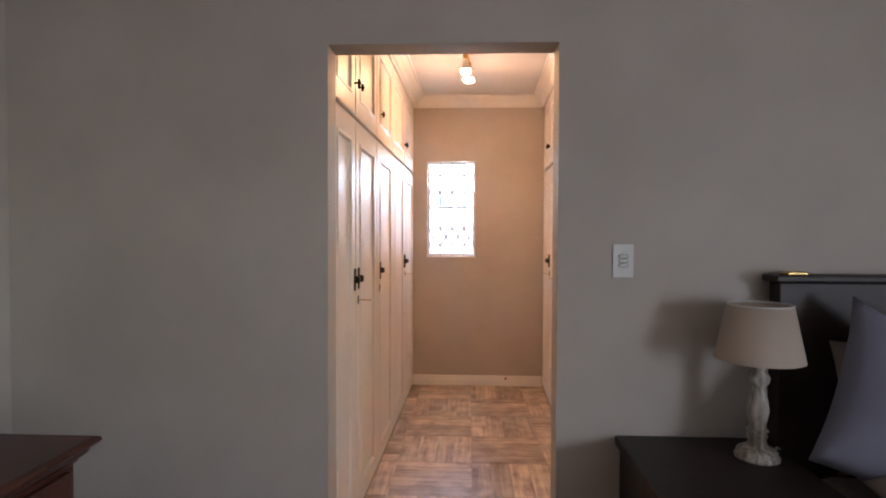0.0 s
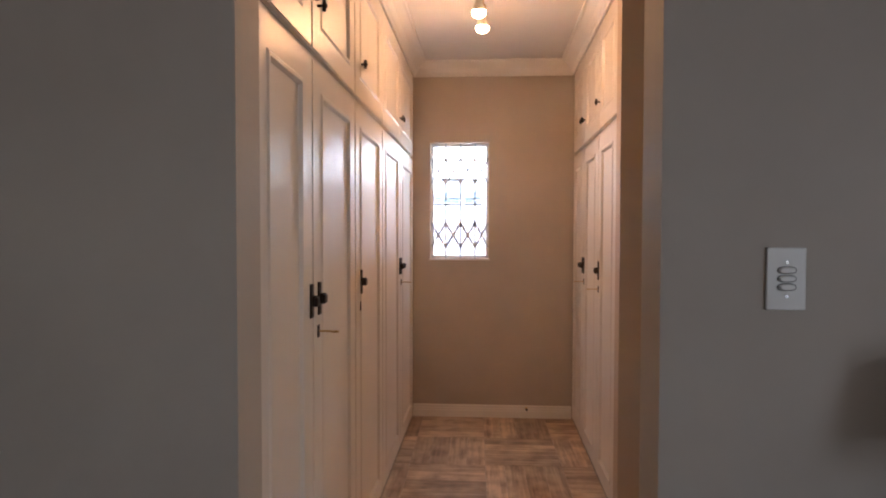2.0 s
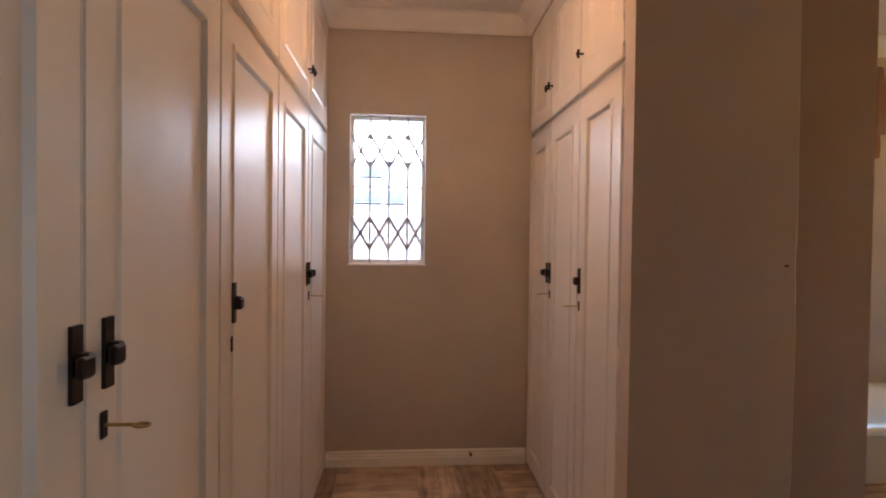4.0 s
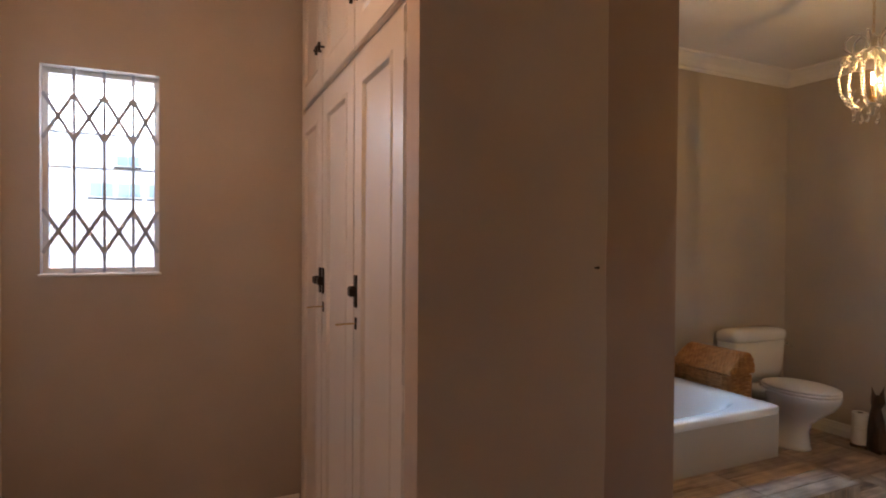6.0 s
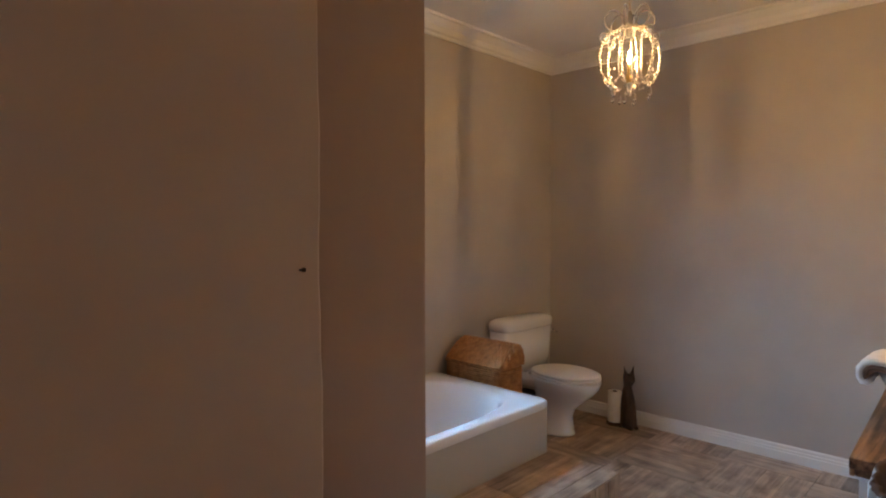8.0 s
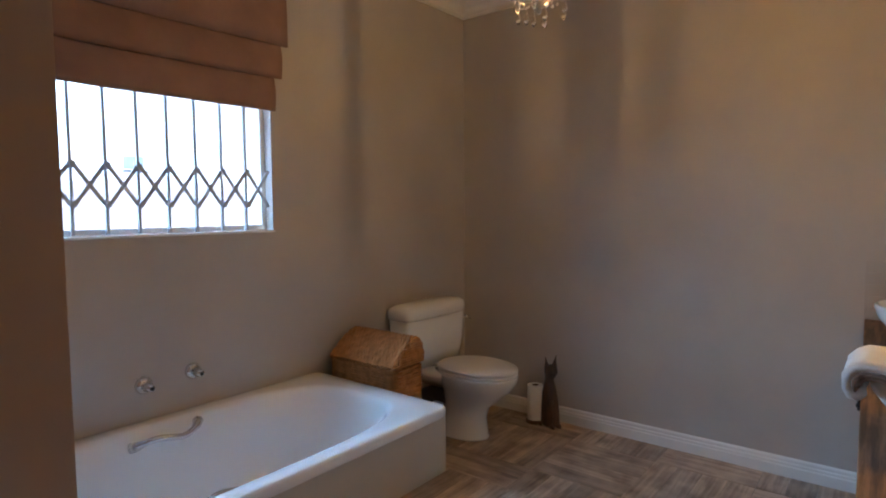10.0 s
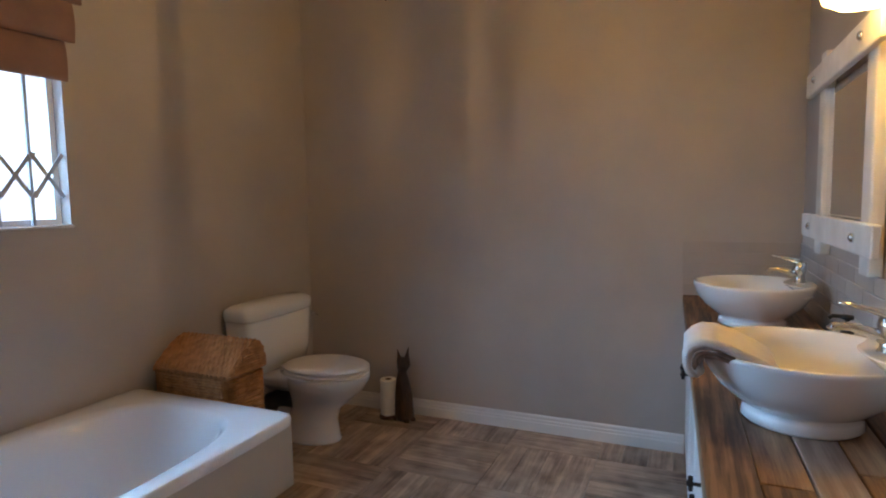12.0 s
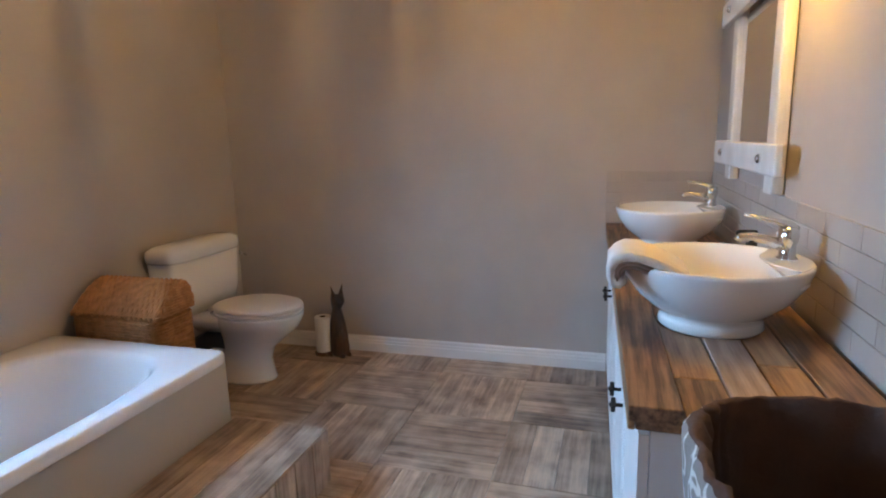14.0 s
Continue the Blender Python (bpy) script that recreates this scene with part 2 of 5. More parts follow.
def loft(rings, cap=True, bm=None):
    """A skin over rings of the same number of points."""
    b = bmesh.new() if bm is None else bm
    made = [[b.verts.new(p) for p in ring] for ring in rings]
    for p, q in zip(made, made[1:]):
        n = len(p)
        for k in range(n):
            b.faces.new((p[k], p[(k + 1) % n], q[(k + 1) % n], q[k]))
    if cap:
        b.faces.new(made[0])
        b.faces.new(made[-1])
    bmesh.ops.recalc_face_normals(b, faces=b.faces)
    return b


def oval(cx, cy, rx, ry, z, n=36, power=2.0):
    """A superellipse ring; a higher power is squarer."""
    out = []
    for k in range(n):
        a = math.tau * k / n
        c, s = math.cos(a), math.sin(a)
        out.append((cx + rx * math.copysign(abs(c) ** (2 / power), c), cy + ry * math.copysign(abs(s) ** (2 / power), s), z))
    return out


def ball(b, at, r, sz=1.0, u=8, v=6):
    m = Matrix.Translation(at) @ Matrix.Diagonal((r, r, r * sz, 1))
    bmesh.ops.create_uvsphere(b, u_segments=u, v_segments=v, radius=1.0, matrix=m)


def arc(cx, cy, r, a0, a1, n):
    return [(cx + r * math.cos(radians(a0 + (a1 - a0) * k / n)), cy + r * math.sin(radians(a0 + (a1 - a0) * k / n))) for k in range(n + 1)]


# ---- the shell: walls, floors, ceilings ----
CEIL = 2.655
BATH_CEIL = 2.62
Y_BED, Y_BED_BACK = 2.135, 2.265
Y_NORTH = 5.30
X_EAST = 4.36
Y_VAN = 2.63
DOOR_X0, DOOR_X1, DOOR_Z = -0.512, 0.342, 2.10
LEFT_X, RIGHT_X = -0.492, 0.655
CUPBOARD_TURN = Matrix.Translation((RIGHT_X, 3.70, 0)) @ Matrix.Rotation(radians(-1.55), 4, "Z") @ Matrix.Translation((-RIGHT_X, -3.70, 0))
PART_X0, PART_X1, PART_Y = 1.19, 1.475, 3.69
SIDE_Y = 3.655


def wall(name, boxes, label, mat=PAINT_WALL):
    b = bmesh.new()
    for bx in boxes:
        box(*bx, bm=b)
    return tagged(part(name, b, mat), label, "wall", kind="structure")


wall("wall_bedroom_north", [
    (-1.95, DOOR_X0, Y_BED, Y_BED_BACK, 0, CEIL),
    (DOOR_X1, 4.56, Y_BED, Y_BED_BACK, 0, CEIL),
    (DOOR_X0, DOOR_X1, Y_BED, Y_BED_BACK, DOOR_Z, CEIL)], "plain greige plastered bedroom wall with a doorway")
wall("wall_bedroom_west", [(-1.95, -1.75, -2.6, Y_BED, 0, CEIL)], "plain greige plastered bedroom side wall")
wall("wall_bedroom_south", [(-1.95, 4.56, -2.8, -2.6, 0, CEIL)], "plain greige plastered bedroom rear wall")
BWX, BWY0, BWY1, BWZ0, BWZ1 = 3.35, -2.35, -1.05, 0.7, 2.0
wall("wall_bedroom_east", [
    (BWX, BWX + 0.2, -2.6, BWY0, 0, CEIL), (BWX, BWX + 0.2, BWY1, Y_BED, 0, CEIL),
    (BWX, BWX + 0.2, BWY0, BWY1, 0, BWZ0), (BWX, BWX + 0.2, BWY0, BWY1, BWZ1, CEIL)], "greige plastered bedroom wall with a window opening")
wall("wall_closet_west", [(-1.25, -1.06, Y_BED_BACK, Y_NORTH, 0, CEIL)], "plain greige plastered wall behind the cupboards")
CW = (-0.366, 0.076, 1.196, 2.066)
BW = (1.56, 2.858, 1.195, 2.12)
wall("wall_north", [
    (-1.25, CW[0], Y_NORTH, 5.52, 0, CEIL), (CW[1], BW[0], Y_NORTH, 5.52, 0, CEIL), (BW[1], 4.56, Y_NORTH, 5.52, 0, CEIL),
    (CW[0], CW[1], Y_NORTH, 5.52, 0, CW[2]), (CW[0], CW[1], Y_NORTH, 5.52, CW[3], CEIL),
    (BW[0], BW[1], Y_NORTH, 5.52, 0, BW[2]), (BW[0], BW[1], Y_NORTH, 5.52, BW[3], CEIL)], "greige plastered outer wall with two windows")
wall("wall_east", [(X_EAST, 4.56, Y_VAN - 0.23, Y_NORTH, 0, CEIL)], "plain greige plastered bathroom wall")
wall("wall_vanity", [(1.95, X_EAST, Y_BED_BACK, Y_VAN, 0, CEIL)], "greige plastered wall behind the wash stand")
# same plaster as its neighbours; its shade comes from the darker colour
wall("wall_partition", [(PART_X0, PART_X1, PART_Y, Y_NORTH, 0, CEIL)], "thick greige plastered wall end, coloured darker for its shade", PAINT_WALL_SHADED)


def cupboard_side():
    """The plastered flank of the cupboards, with an uneven outer edge."""
    b = bmesh.new()
    n = 40
    rows = []
    for k in range(n + 1):
        z = CEIL * k / n
        x = PART_X0 + 0.007 * noise.noise((0.3, 0.0, z * 3.1)) + 0.005 * noise.noise((9.3, 0.0, z * 11.0))
        rows.append([b.verts.new(p) for p in ((RIGHT_X - 0.018, SIDE_Y, z), (x - 0.008, SIDE_Y, z), (x, SIDE_Y + 0.008, z), (x, PART_Y - 0.001, z))])
    for p, q in zip(rows, rows[1:]):
        for k in range(3):
            b.faces.new((p[k], p[k + 1], q[k + 1], q[k]))
    box(RIGHT_X - 0.018, PART_X0 - 0.012, SIDE_Y + 0.001, 3.735, 0, CEIL, bm=b)
    bmesh.ops.recalc_face_normals(b, faces=b.faces)
    return tagged(part("wall_cupboard_side", b, PAINT_WALL_LIT), "greige plastered side wall closing the cupboards", "wall", kind="structure")


cupboard_side()
for name, b in (("ceiling_bedroom", box(-1.95, 4.56, -2.8, Y_BED_BACK, CEIL, CEIL + 0.12)), ("ceiling_closet", box(-1.25, PART_X0 + 0.1, Y_BED_BACK, 5.52, CEIL, CEIL + 0.12)), ("ceiling_bathroom", box(PART_X0 + 0.1, 4.56, Y_BED_BACK, 5.52, BATH_CEIL, CEIL + 0.12))):
    tagged(part(name, b, PAINT_CEILING), "plain white painted ceiling", "ceiling", kind="structure")
floor = tagged(part("floor", box(-1.95, 4.56, -2.8, 5.52, -0.12, -0.004), GROUT_DARK), "wood-look floor tiles laid in basket weave squares", "floor", kind="structure")


def cornice(name, x0, x1, y0, y1, sides, top):
    """Cove mouldings round a room, sides out of n, s, e, w."""
    prof = [(0.0, -0.10), (0.012, -0.10), (0.018, -0.085), (0.03, -0.075), (0.045, -0.05), (0.07, -0.03), (0.085, -0.018), (0.10, -0.014), (0.10, 0.0)]
    b = bmesh.new()
    for s in sides:
        ends = []
        for t in (0, 1):
            ring = []
            for d, z in prof:
                if s in "ns":
                    lo, hi = (x0 + (d if "w" in sides else 0)), (x1 - (d if "e" in sides else 0))
                    ring.append((hi if t else lo, y1 - d if s == "n" else y0 + d, top + z))
                else:
                    lo, hi = (y0 + (d if "s" in sides else 0)), (y1 - (d if "n" in sides else 0))
                    ring.append((x1 - d if s == "e" else x0 + d, hi if t else lo, top + z))
            ends.append([b.verts.new(p) for p in ring])
        for k in range(len(prof) - 1):
            b.faces.new((ends[0][k], ends[0][k + 1], ends[1][k + 1], ends[1][k]))
        b.faces.new(ends[0])
        b.faces.new(ends[1])
    if name == "cornice_closet":
        # follows the cupboards, which stand a little out of square
        for v in b.verts:
            if v.co.x > 0.3:
                v.co.y = max(v.co.y, SIDE_Y)
                v.co.x += 0.027 * (v.co.y - 3.70)
            else:
                v.co.x += 0.014 * (v.co.y - 5.25)
    bmesh.ops.recalc_face_normals(b, faces=b.faces)
    ob = part(name, b, PAINT_TRIM, smooth=False)
    return tagged(ob, "white moulded plaster cornice under the ceiling", "cornice", kind="structure")


cornice("cornice_closet", LEFT_X, RIGHT_X, Y_BED_BACK, Y_NORTH, "new", CEIL)
cornice("cornice_bathroom", PART_X1, X_EAST, Y_VAN, Y_NORTH, "news", BATH_CEIL)


def baseboard(name, runs):
    """Stepped skirting boards; each run is from, to and the way out of the wall."""
    prof = [(0.0, 0.0), (0.018, 0.0), (0.018, 0.05), (0.014, 0.054), (0.014, 0.066), (0.010, 0.070), (0.010, 0.084), (0.004, 0.092), (0.0, 0.092)]
    b = bmesh.new()
    for (xa, ya), (xb, yb), (nx, ny) in runs:
        ends = [[b.verts.new((x + nx * d, y + ny * d, z)) for d, z in prof] for x, y in ((xa, ya), (xb, yb))]
        for k in range(len(prof) - 1):
            b.faces.new((ends[0][k], ends[0][k + 1], ends[1][k + 1], ends[1][k]))
        b.faces.new(ends[0])
        b.faces.new(ends[1])
    bmesh.ops.recalc_face_normals(b, faces=b.faces)
    return tagged(part(name, b, PAINT_TRIM), "white stepped wooden baseboard along the wall", "baseboard", kind="structure")


baseboard("baseboard_closet", [((LEFT_X, Y_NORTH), (RIGHT_X + 0.04, Y_NORTH), (0, -1))])
baseboard("baseboard_bathroom", [((X_EAST, 3.10), (X_EAST, Y_NORTH), (-1, 0)), ((3.12, Y_NORTH), (X_EAST - 0.02, Y_NORTH), (0, -1))])


# ---- windows ----
def trellis_window(name, opening, bars, spreads, glazing, label):
    """A steel-framed pane with a fixed burglar trellis of upright bars and crossed strips inside it."""
    x0, x1, z0, z1 = opening
    y = Y_NORTH + 0.055
    win = thing(name, ((x0 + x1) / 2, y, z0), label, "window", kind="structure")
    inv = Matrix.Translation((-(x0 + x1) / 2, -y, -z0))
    b = bmesh.new()
    f = 0.022
    for bx in ((x0, x0 + f, z0 + f, z1 - f), (x1 - f, x1, z0 + f, z1 - f), (x0, x1, z0, z0 + f), (x0, x1, z1 - f, z1)):
        box(bx[0], bx[1], y, y + 0.035, bx[2], bx[3], bm=b)
    part("window_frame", b, PAINT_TRIM, win, at=inv)
    pane = part("pane", box(x0 + f, x1 - f, y + 0.016, y + 0.020, z0 + f, z1 - f), GLASS, win, at=inv)
    pane.visible_shadow = False
    part("window_sill", box(x0 - 0.008, x1 + 0.008, Y_NORTH - 0.008, y - 0.001, z0 - 0.012, z0 - 0.0005, 0.003), PAINT_TRIM, win, at=inv)
    for zb in glazing:
        part("glazing_bar", box(x0 + f, x1 - f, y + 0.004, y + 0.015, zb - 0.004, zb + 0.004), PAINT_TRIM, win, at=inv)
    for xb in bars:
        for za, zb in spreads:
            for zn, up in ((za, -1), (zb, 1)):
                plate = loft([[(xb - 0.013, yk, zn), (xb + 0.013, yk, zn), (xb + 0.002, yk, zn + 0.026 * up), (xb - 0.002, yk, zn + 0.026 * up)] for yk in (y - 0.046, y - 0.042)])
                part("gusset", plate, BAR_PAINT, win, at=inv)
        part("bar", box(xb - 0.0055, xb + 0.0055, y - 0.030, y - 0.018, z0 + 0.001, z1 - 0.001), BAR_PAINT, win, at=inv)
    ends = [x0 + 0.006, *sorted(bars), x1 - 0.006]
    for za, zb in spreads:
        for a, c in zip(ends, ends[1:]):
            for s, (p, q) in enumerate(((za, zb), (zb, za))):
                yy = y - 0.034 - 0.006 * s
                d = Vector((c - a, 0, q - p)).normalized()
                n = Vector((-d.z, 0, d.x)) * 0.0075
                ring = []
                for yk in (yy, yy + 0.004):
                    for px, pz, sg in ((a, p, 1), (c, q, 1), (c, q, -1), (a, p, -1)):
                        ring.append((px + sg * n.x, yk, pz + sg * n.z))
                part("cross_strip", loft([ring[:4], ring[4:]]), BAR_PAINT, win, at=inv)
    return win


BAR_PAINT = plain("grey_bar_paint", (0.46, 0.48, 0.52), 0.45)
trellis_window("window_closet", CW, [-0.249, -0.138, -0.028], [(1.953, 1.762), (1.466, 1.283)], [1.953, 1.80, 1.65], "small steel window with a white burglar trellis")
trellis_window("window_bathroom", BW, [2.738 - 0.1165 * k for k in range(10)], [(1.465, 1.30)], [], "wide steel window with burglar trellis under a blind")


# ---- outdoors ----
GROUND = surface("pale_paving", (0.42, 0.42, 0.42), (0.52, 0.52, 0.51), 0.8, 0.95, 0.4, fine=20)
RENDER_PALE = surface("pale_house_render", (0.72, 0.73, 0.74), (0.79, 0.80, 0.81), 0.8, 0.8, 0.1)
RENDER_ROSE = surface("rosy_grey_garden_render", (0.42, 0.37, 0.37), (0.52, 0.46, 0.46), 1.2, 0.85, 0.2)
ROOF_GREY = surface("grey_roof_sheet", (0.22, 0.23, 0.25), (0.30, 0.31, 0.33), 1.0, 0.6, 0.1)
tagged(part("ground", box(-400, 400, 5.53, 600, -0.35, -0.15), GROUND), "pale paved yard outside the windows", "ground", kind="structure")
garden_wall = tagged(part("garden_wall", box(-9, 13, 9.4, 9.62, -0.15, 1.62, 0.02), RENDER_ROSE), "pale rendered garden boundary wall", "wall", kind="structure")
house = thing("house", (1.0, 17, -0.15), "pale rendered neighbouring house with grey roof", "house")
b = box(-10, 12, -2.5, 5, 0, 5.2)
part("wall", b, RENDER_PALE, house)
b = loft([[(-10.6, -3.1, 5.2), (12.6, -3.1, 5.2), (12.6, 5.6, 5.2), (-10.6, 5.6, 5.2)], [(-9.6, 1.2, 6.8), (11.6, 1.2, 6.8), (11.6, 1.3, 6.8), (-9.6, 1.3, 6.8)]])
part("roof", b, ROOF_GREY, house)
WINDOW_DARK = plain("house_window_glass", (0.24, 0.30, 0.34), 0.08)
for x, z0, z1 in ((-5.2, 2.22, 2.5), (-3.7, 2.22, 2.5), (-2.24, 2.22, 2.52), (-1.80, 2.22, 2.52), (-1.30, 2.22, 2.52), (-1.82, 2.79, 3.02), (0.9, 2.22, 2.52), (2.1, 2.22, 2.52), (3.3, 2.22, 2.52), (5.0, 2.22, 2.52)):
    w = part("window", box(x, x + 0.40, -2.56, -2.505, z0, z1, 0.01), PAINT_TRIM, house)
    for k in range(2):
        part("pane", box(x + 0.02 + 0.185 * k, x + 0.195 + 0.185 * k, -2.575, -2.561, z0 + 0.03, z1 - 0.03), WINDOW_DARK, w)
    part("sill", box(x - 0.02, x + 0.42, -2.66, -2.577, z0 - 0.03, z0, 0.008), DARK_IRON, w, "dark window sill")


# ---- bedroom ----
def switch_plate():
    ob = thing("light_switch", (0.579, Y_BED - 0.0005, 1.302), "white plastic switch plate with three oval rockers", "switch")
    part("plate", box(-0.0375, 0.0375, -0.006, 0.0, -0.061, 0.061, 0.0025, 2), PLASTIC_WHITE, ob)
    # grey ovals give the shade in the gap round each rocker
    shadow_gap = plain("grey_rocker_gap_shade", (0.20, 0.20, 0.19), 0.5)
    for r in range(3):
        z = 0.017 - 0.0165 * r
        part("gap_shade", loft([[(x, -0.0062, y) for x, y, _ in oval(0, z, 0.0185, 0.0078, 0, 28, 2.6)], [(x, -0.0082, y) for x, y, _ in oval(0, z, 0.0178, 0.0072, 0, 28, 2.6)]]), shadow_gap, ob)
        part("rocker", loft([[(x, -0.0083, y) for x, y, _ in oval(0, z + 0.0005, 0.0155, 0.0055, 0, 28, 2.6)], [(x, -0.0115, y) for x, y, _ in oval(0, z, 0.0140, 0.0046, 0, 28, 2.6)]]), PLASTIC_WHITE, ob)
    for z in (0.032, -0.034):
        part("screw", tube([(0, -0.0061, z), (0, -0.0075, z)], 0.0028, 10), CHROME, ob)
    return ob


switch_plate()


def nightstand():
    ob = thing("nightstand", (0.905, 1.845, 0), "espresso-stained wooden nightstand beside the bed", "nightstand")
    part("top", box(-0.35, 0.18, -0.27, 0.285, 0.625, 0.66, 0.004), ESPRESSO, ob)
    part("body", box(-0.335, 0.165, -0.24, 0.27, 0.05, 0.624, 0.003), ESPRESSO, ob)
    for z in (0.08, 0.36):
        d = part("drawer", box(-0.315, 0.145, -0.262, -0.241, z, z + 0.25, 0.004), ESPRESSO, ob)
        kb = bmesh.new()
        ball(kb, (-0.085, -0.278, z + 0.13), 0.014)
        part("knob", kb, BRASS, d, smooth=True)
    for sx in (-0.31, 0.14):
        for sy in (-0.21, 0.24):
            part("leg", box(sx - 0.02, sx + 0.02, sy - 0.02, sy + 0.02, 0, 0.049), ESPRESSO, ob)
    return ob


nightstand()


def table_lamp():
    ob = thing("table_lamp", (0.972, 1.935, 0.6605), "whitewashed turned wood table lamp with beige shade", "lamp")
    prof = [(0.0, 0.0), (0.068, 0.0), (0.070, 0.010), (0.062, 0.018), (0.064, 0.026), (0.050, 0.036), (0.030, 0.044), (0.026, 0.070), (0.032, 0.076), (0.026, 0.084),
            (0.034, 0.094), (0.024, 0.104), (0.029, 0.130), (0.035, 0.160), (0.030, 0.195), (0.021, 0.225), (0.019, 0.240), (0.032, 0.252), (0.036, 0.268), (0.028, 0.284),
            (0.020, 0.292), (0.030, 0.304), (0.032, 0.325), (0.018, 0.335), (0.016, 0.36), (0.0, 0.36)]
    part("base", lathe(prof, 28), WHITEWASH, ob, smooth=True)
    part("shade", lathe([(0.136, 0.328), (0.100, 0.508), (0.097, 0.508), (0.133, 0.328), (0.136, 0.328)], 48, closed=True), SHADE_CLOTH, ob, smooth=True)
    part("shade_ring", tube([(0.0985 * math.cos(math.tau * k / 32), 0.0985 * math.sin(math.tau * k / 32), 0.509) for k in range(32)], 0.003, 6, ring_closed=True), PLASTIC_WHITE, ob)
    part("spider", tube([(-0.098, 0, 0.48), (0, 0, 0.47), (0.098, 0, 0.48)], 0.002, 5), PLASTIC_WHITE, ob)
    bb = bmesh.new()
    ball(bb, (0, 0, 0.40), 0.028, 1.25, 12, 8)
    part("bulb", bb, PLASTIC_WHITE, ob, smooth=True)
    part("cord", tube([(0.06, 0.02, 0.012), (0.085, 0.035, 0.022), (0.10, 0.05, 0.012), (0.11, 0.09, 0.004)], 0.003, 6), PLASTIC_WHITE, ob)
    return ob


table_lamp()


def bed():
    ob = thing("bed", (2.145, 1.125, 0), "double bed with dark espresso wooden headboard", "bed")
    part("headboard", box(-1.055, 1.055, 0.915, 0.985, 0.05, 1.235, 0.006), ESPRESSO, ob)
    part("headboard_cap", box(-1.075, 1.075, 0.895, 1.0, 1.236, 1.26, 0.006), ESPRESSO, ob)
    part("corner_mount", box(-1.035, -0.965, 0.900, 0.960, 1.2605, 1.272, 0.004), BRASS, ob, "brass corner mount")
    part("mattress", box(-0.95, 0.95, -1.05, 0.90, 0.30, 0.58, 0.05, 4), PILLOW_BEIGE, ob, "taupe covered mattress")
    part("bed_base", box(-0.93, 0.93, -1.03, 0.90, 0.08, 0.299, 0.01), ESPRESSO, ob)
    for sx in (-0.88, 0.88):
        for sy in (-0.98, 0.84):
            part("leg", box(sx - 0.03, sx + 0.03, sy - 0.03, sy + 0.03, 0, 0.079), ESPRESSO, ob)
    return ob


bed()


def pillow(name, w, h, d, mat, m, label):
    """A square cushion that swells in the middle and ends in four pulled-out corners."""
    b = bmesh.new()
    n = 18
    for side in (1, -1):
        grid = []
        for i in range(n + 1):
            row = []
            for j in range(n + 1):
                u, v = 2 * i / n - 1, 2 * j / n - 1
                e = (1 - abs(u) ** 2.6) * (1 - abs(v) ** 2.6)
                px = u * w / 2 * (1 - 0.09 * (1 - v * v))
                py = v * h / 2 * (1 - 0.09 * (1 - u * u))
                pz = side * d / 2 * max(e, 0) ** 0.55 * (1 + 0.08 * noise.noise((u * 2.1, v * 2.3, side)))
                row.append(b.verts.new((px, py, pz)))
            grid.append(row)
        for i in range(n):
            for j in range(n):
                q = (grid[i][j], grid[i + 1][j], grid[i + 1][j + 1], grid[i][j + 1])
                b.faces.new(q if side > 0 else q[::-1])
    bmesh.ops.remove_doubles(b, verts=b.verts, dist=0.0006)
    ob = part(name, b, mat, smooth=True, at=m)
    return tagged(ob, label, "pillow")


pillow("pillow", 0.58, 0.56, 0.22, PILLOW_GREY, pose(1.40, 1.80, 0.845, 70, 0, 4) @ pose(0, 0, 0, 0, 0, -27), "slate blue square cotton pillow on the bed")
pillow("pillow", 0.60, 0.46, 0.16, PILLOW_BEIGE, pose(1.46, 1.63, 0.665, 8, 0, 2), "taupe cotton pillow lying on the bed")
pillow("pillow", 0.56, 0.44, 0.12, PILLOW_BEIGE, pose(1.50, 1.945, 0.83, 82, 0, 0), "taupe cotton pillow against the headboard")


def chest():
    ob = thing("chest_of_drawers", (-1.46, 1.12, 0), "dark mahogany chest of drawers with moulded top", "chest")
    steps = [(0.0, 0.800), (0.010, 0.795), (0.014, 0.785), (0.004, 0.775), (-0.008, 0.768), (-0.014, 0.755), (-0.026, 0.745), (-0.034, 0.735)]
    rings = [[(-0.28, -0.62, z), (0.375 + d, -0.62, z), (0.375 + d, 0.52 + d, z), (-0.28, 0.52 + d, z)] for d, z in steps[::-1]]
    part("top", loft(rings), MAHOGANY, ob)
    part("body", box(-0.28, 0.335, -0.60, 0.485, 0.06, 0.734, 0.004), MAHOGANY, ob)
    for r, z in enumerate((0.09, 0.31, 0.53)):
        d = part("drawer", box(0.336, 0.352, -0.57, 0.455, z, z + 0.19, 0.004), MAHOGANY, ob)
        for y in (-0.30, 0.19):
            kb = bmesh.new()
            ball(kb, (0.366, y, z + 0.095), 0.016)
            part("knob", kb, BRASS, d, smooth=True)
    part("plinth", box(-0.27, 0.32, -0.59, 0.47, 0, 0.059), MAHOGANY, ob)
    return ob


chest()


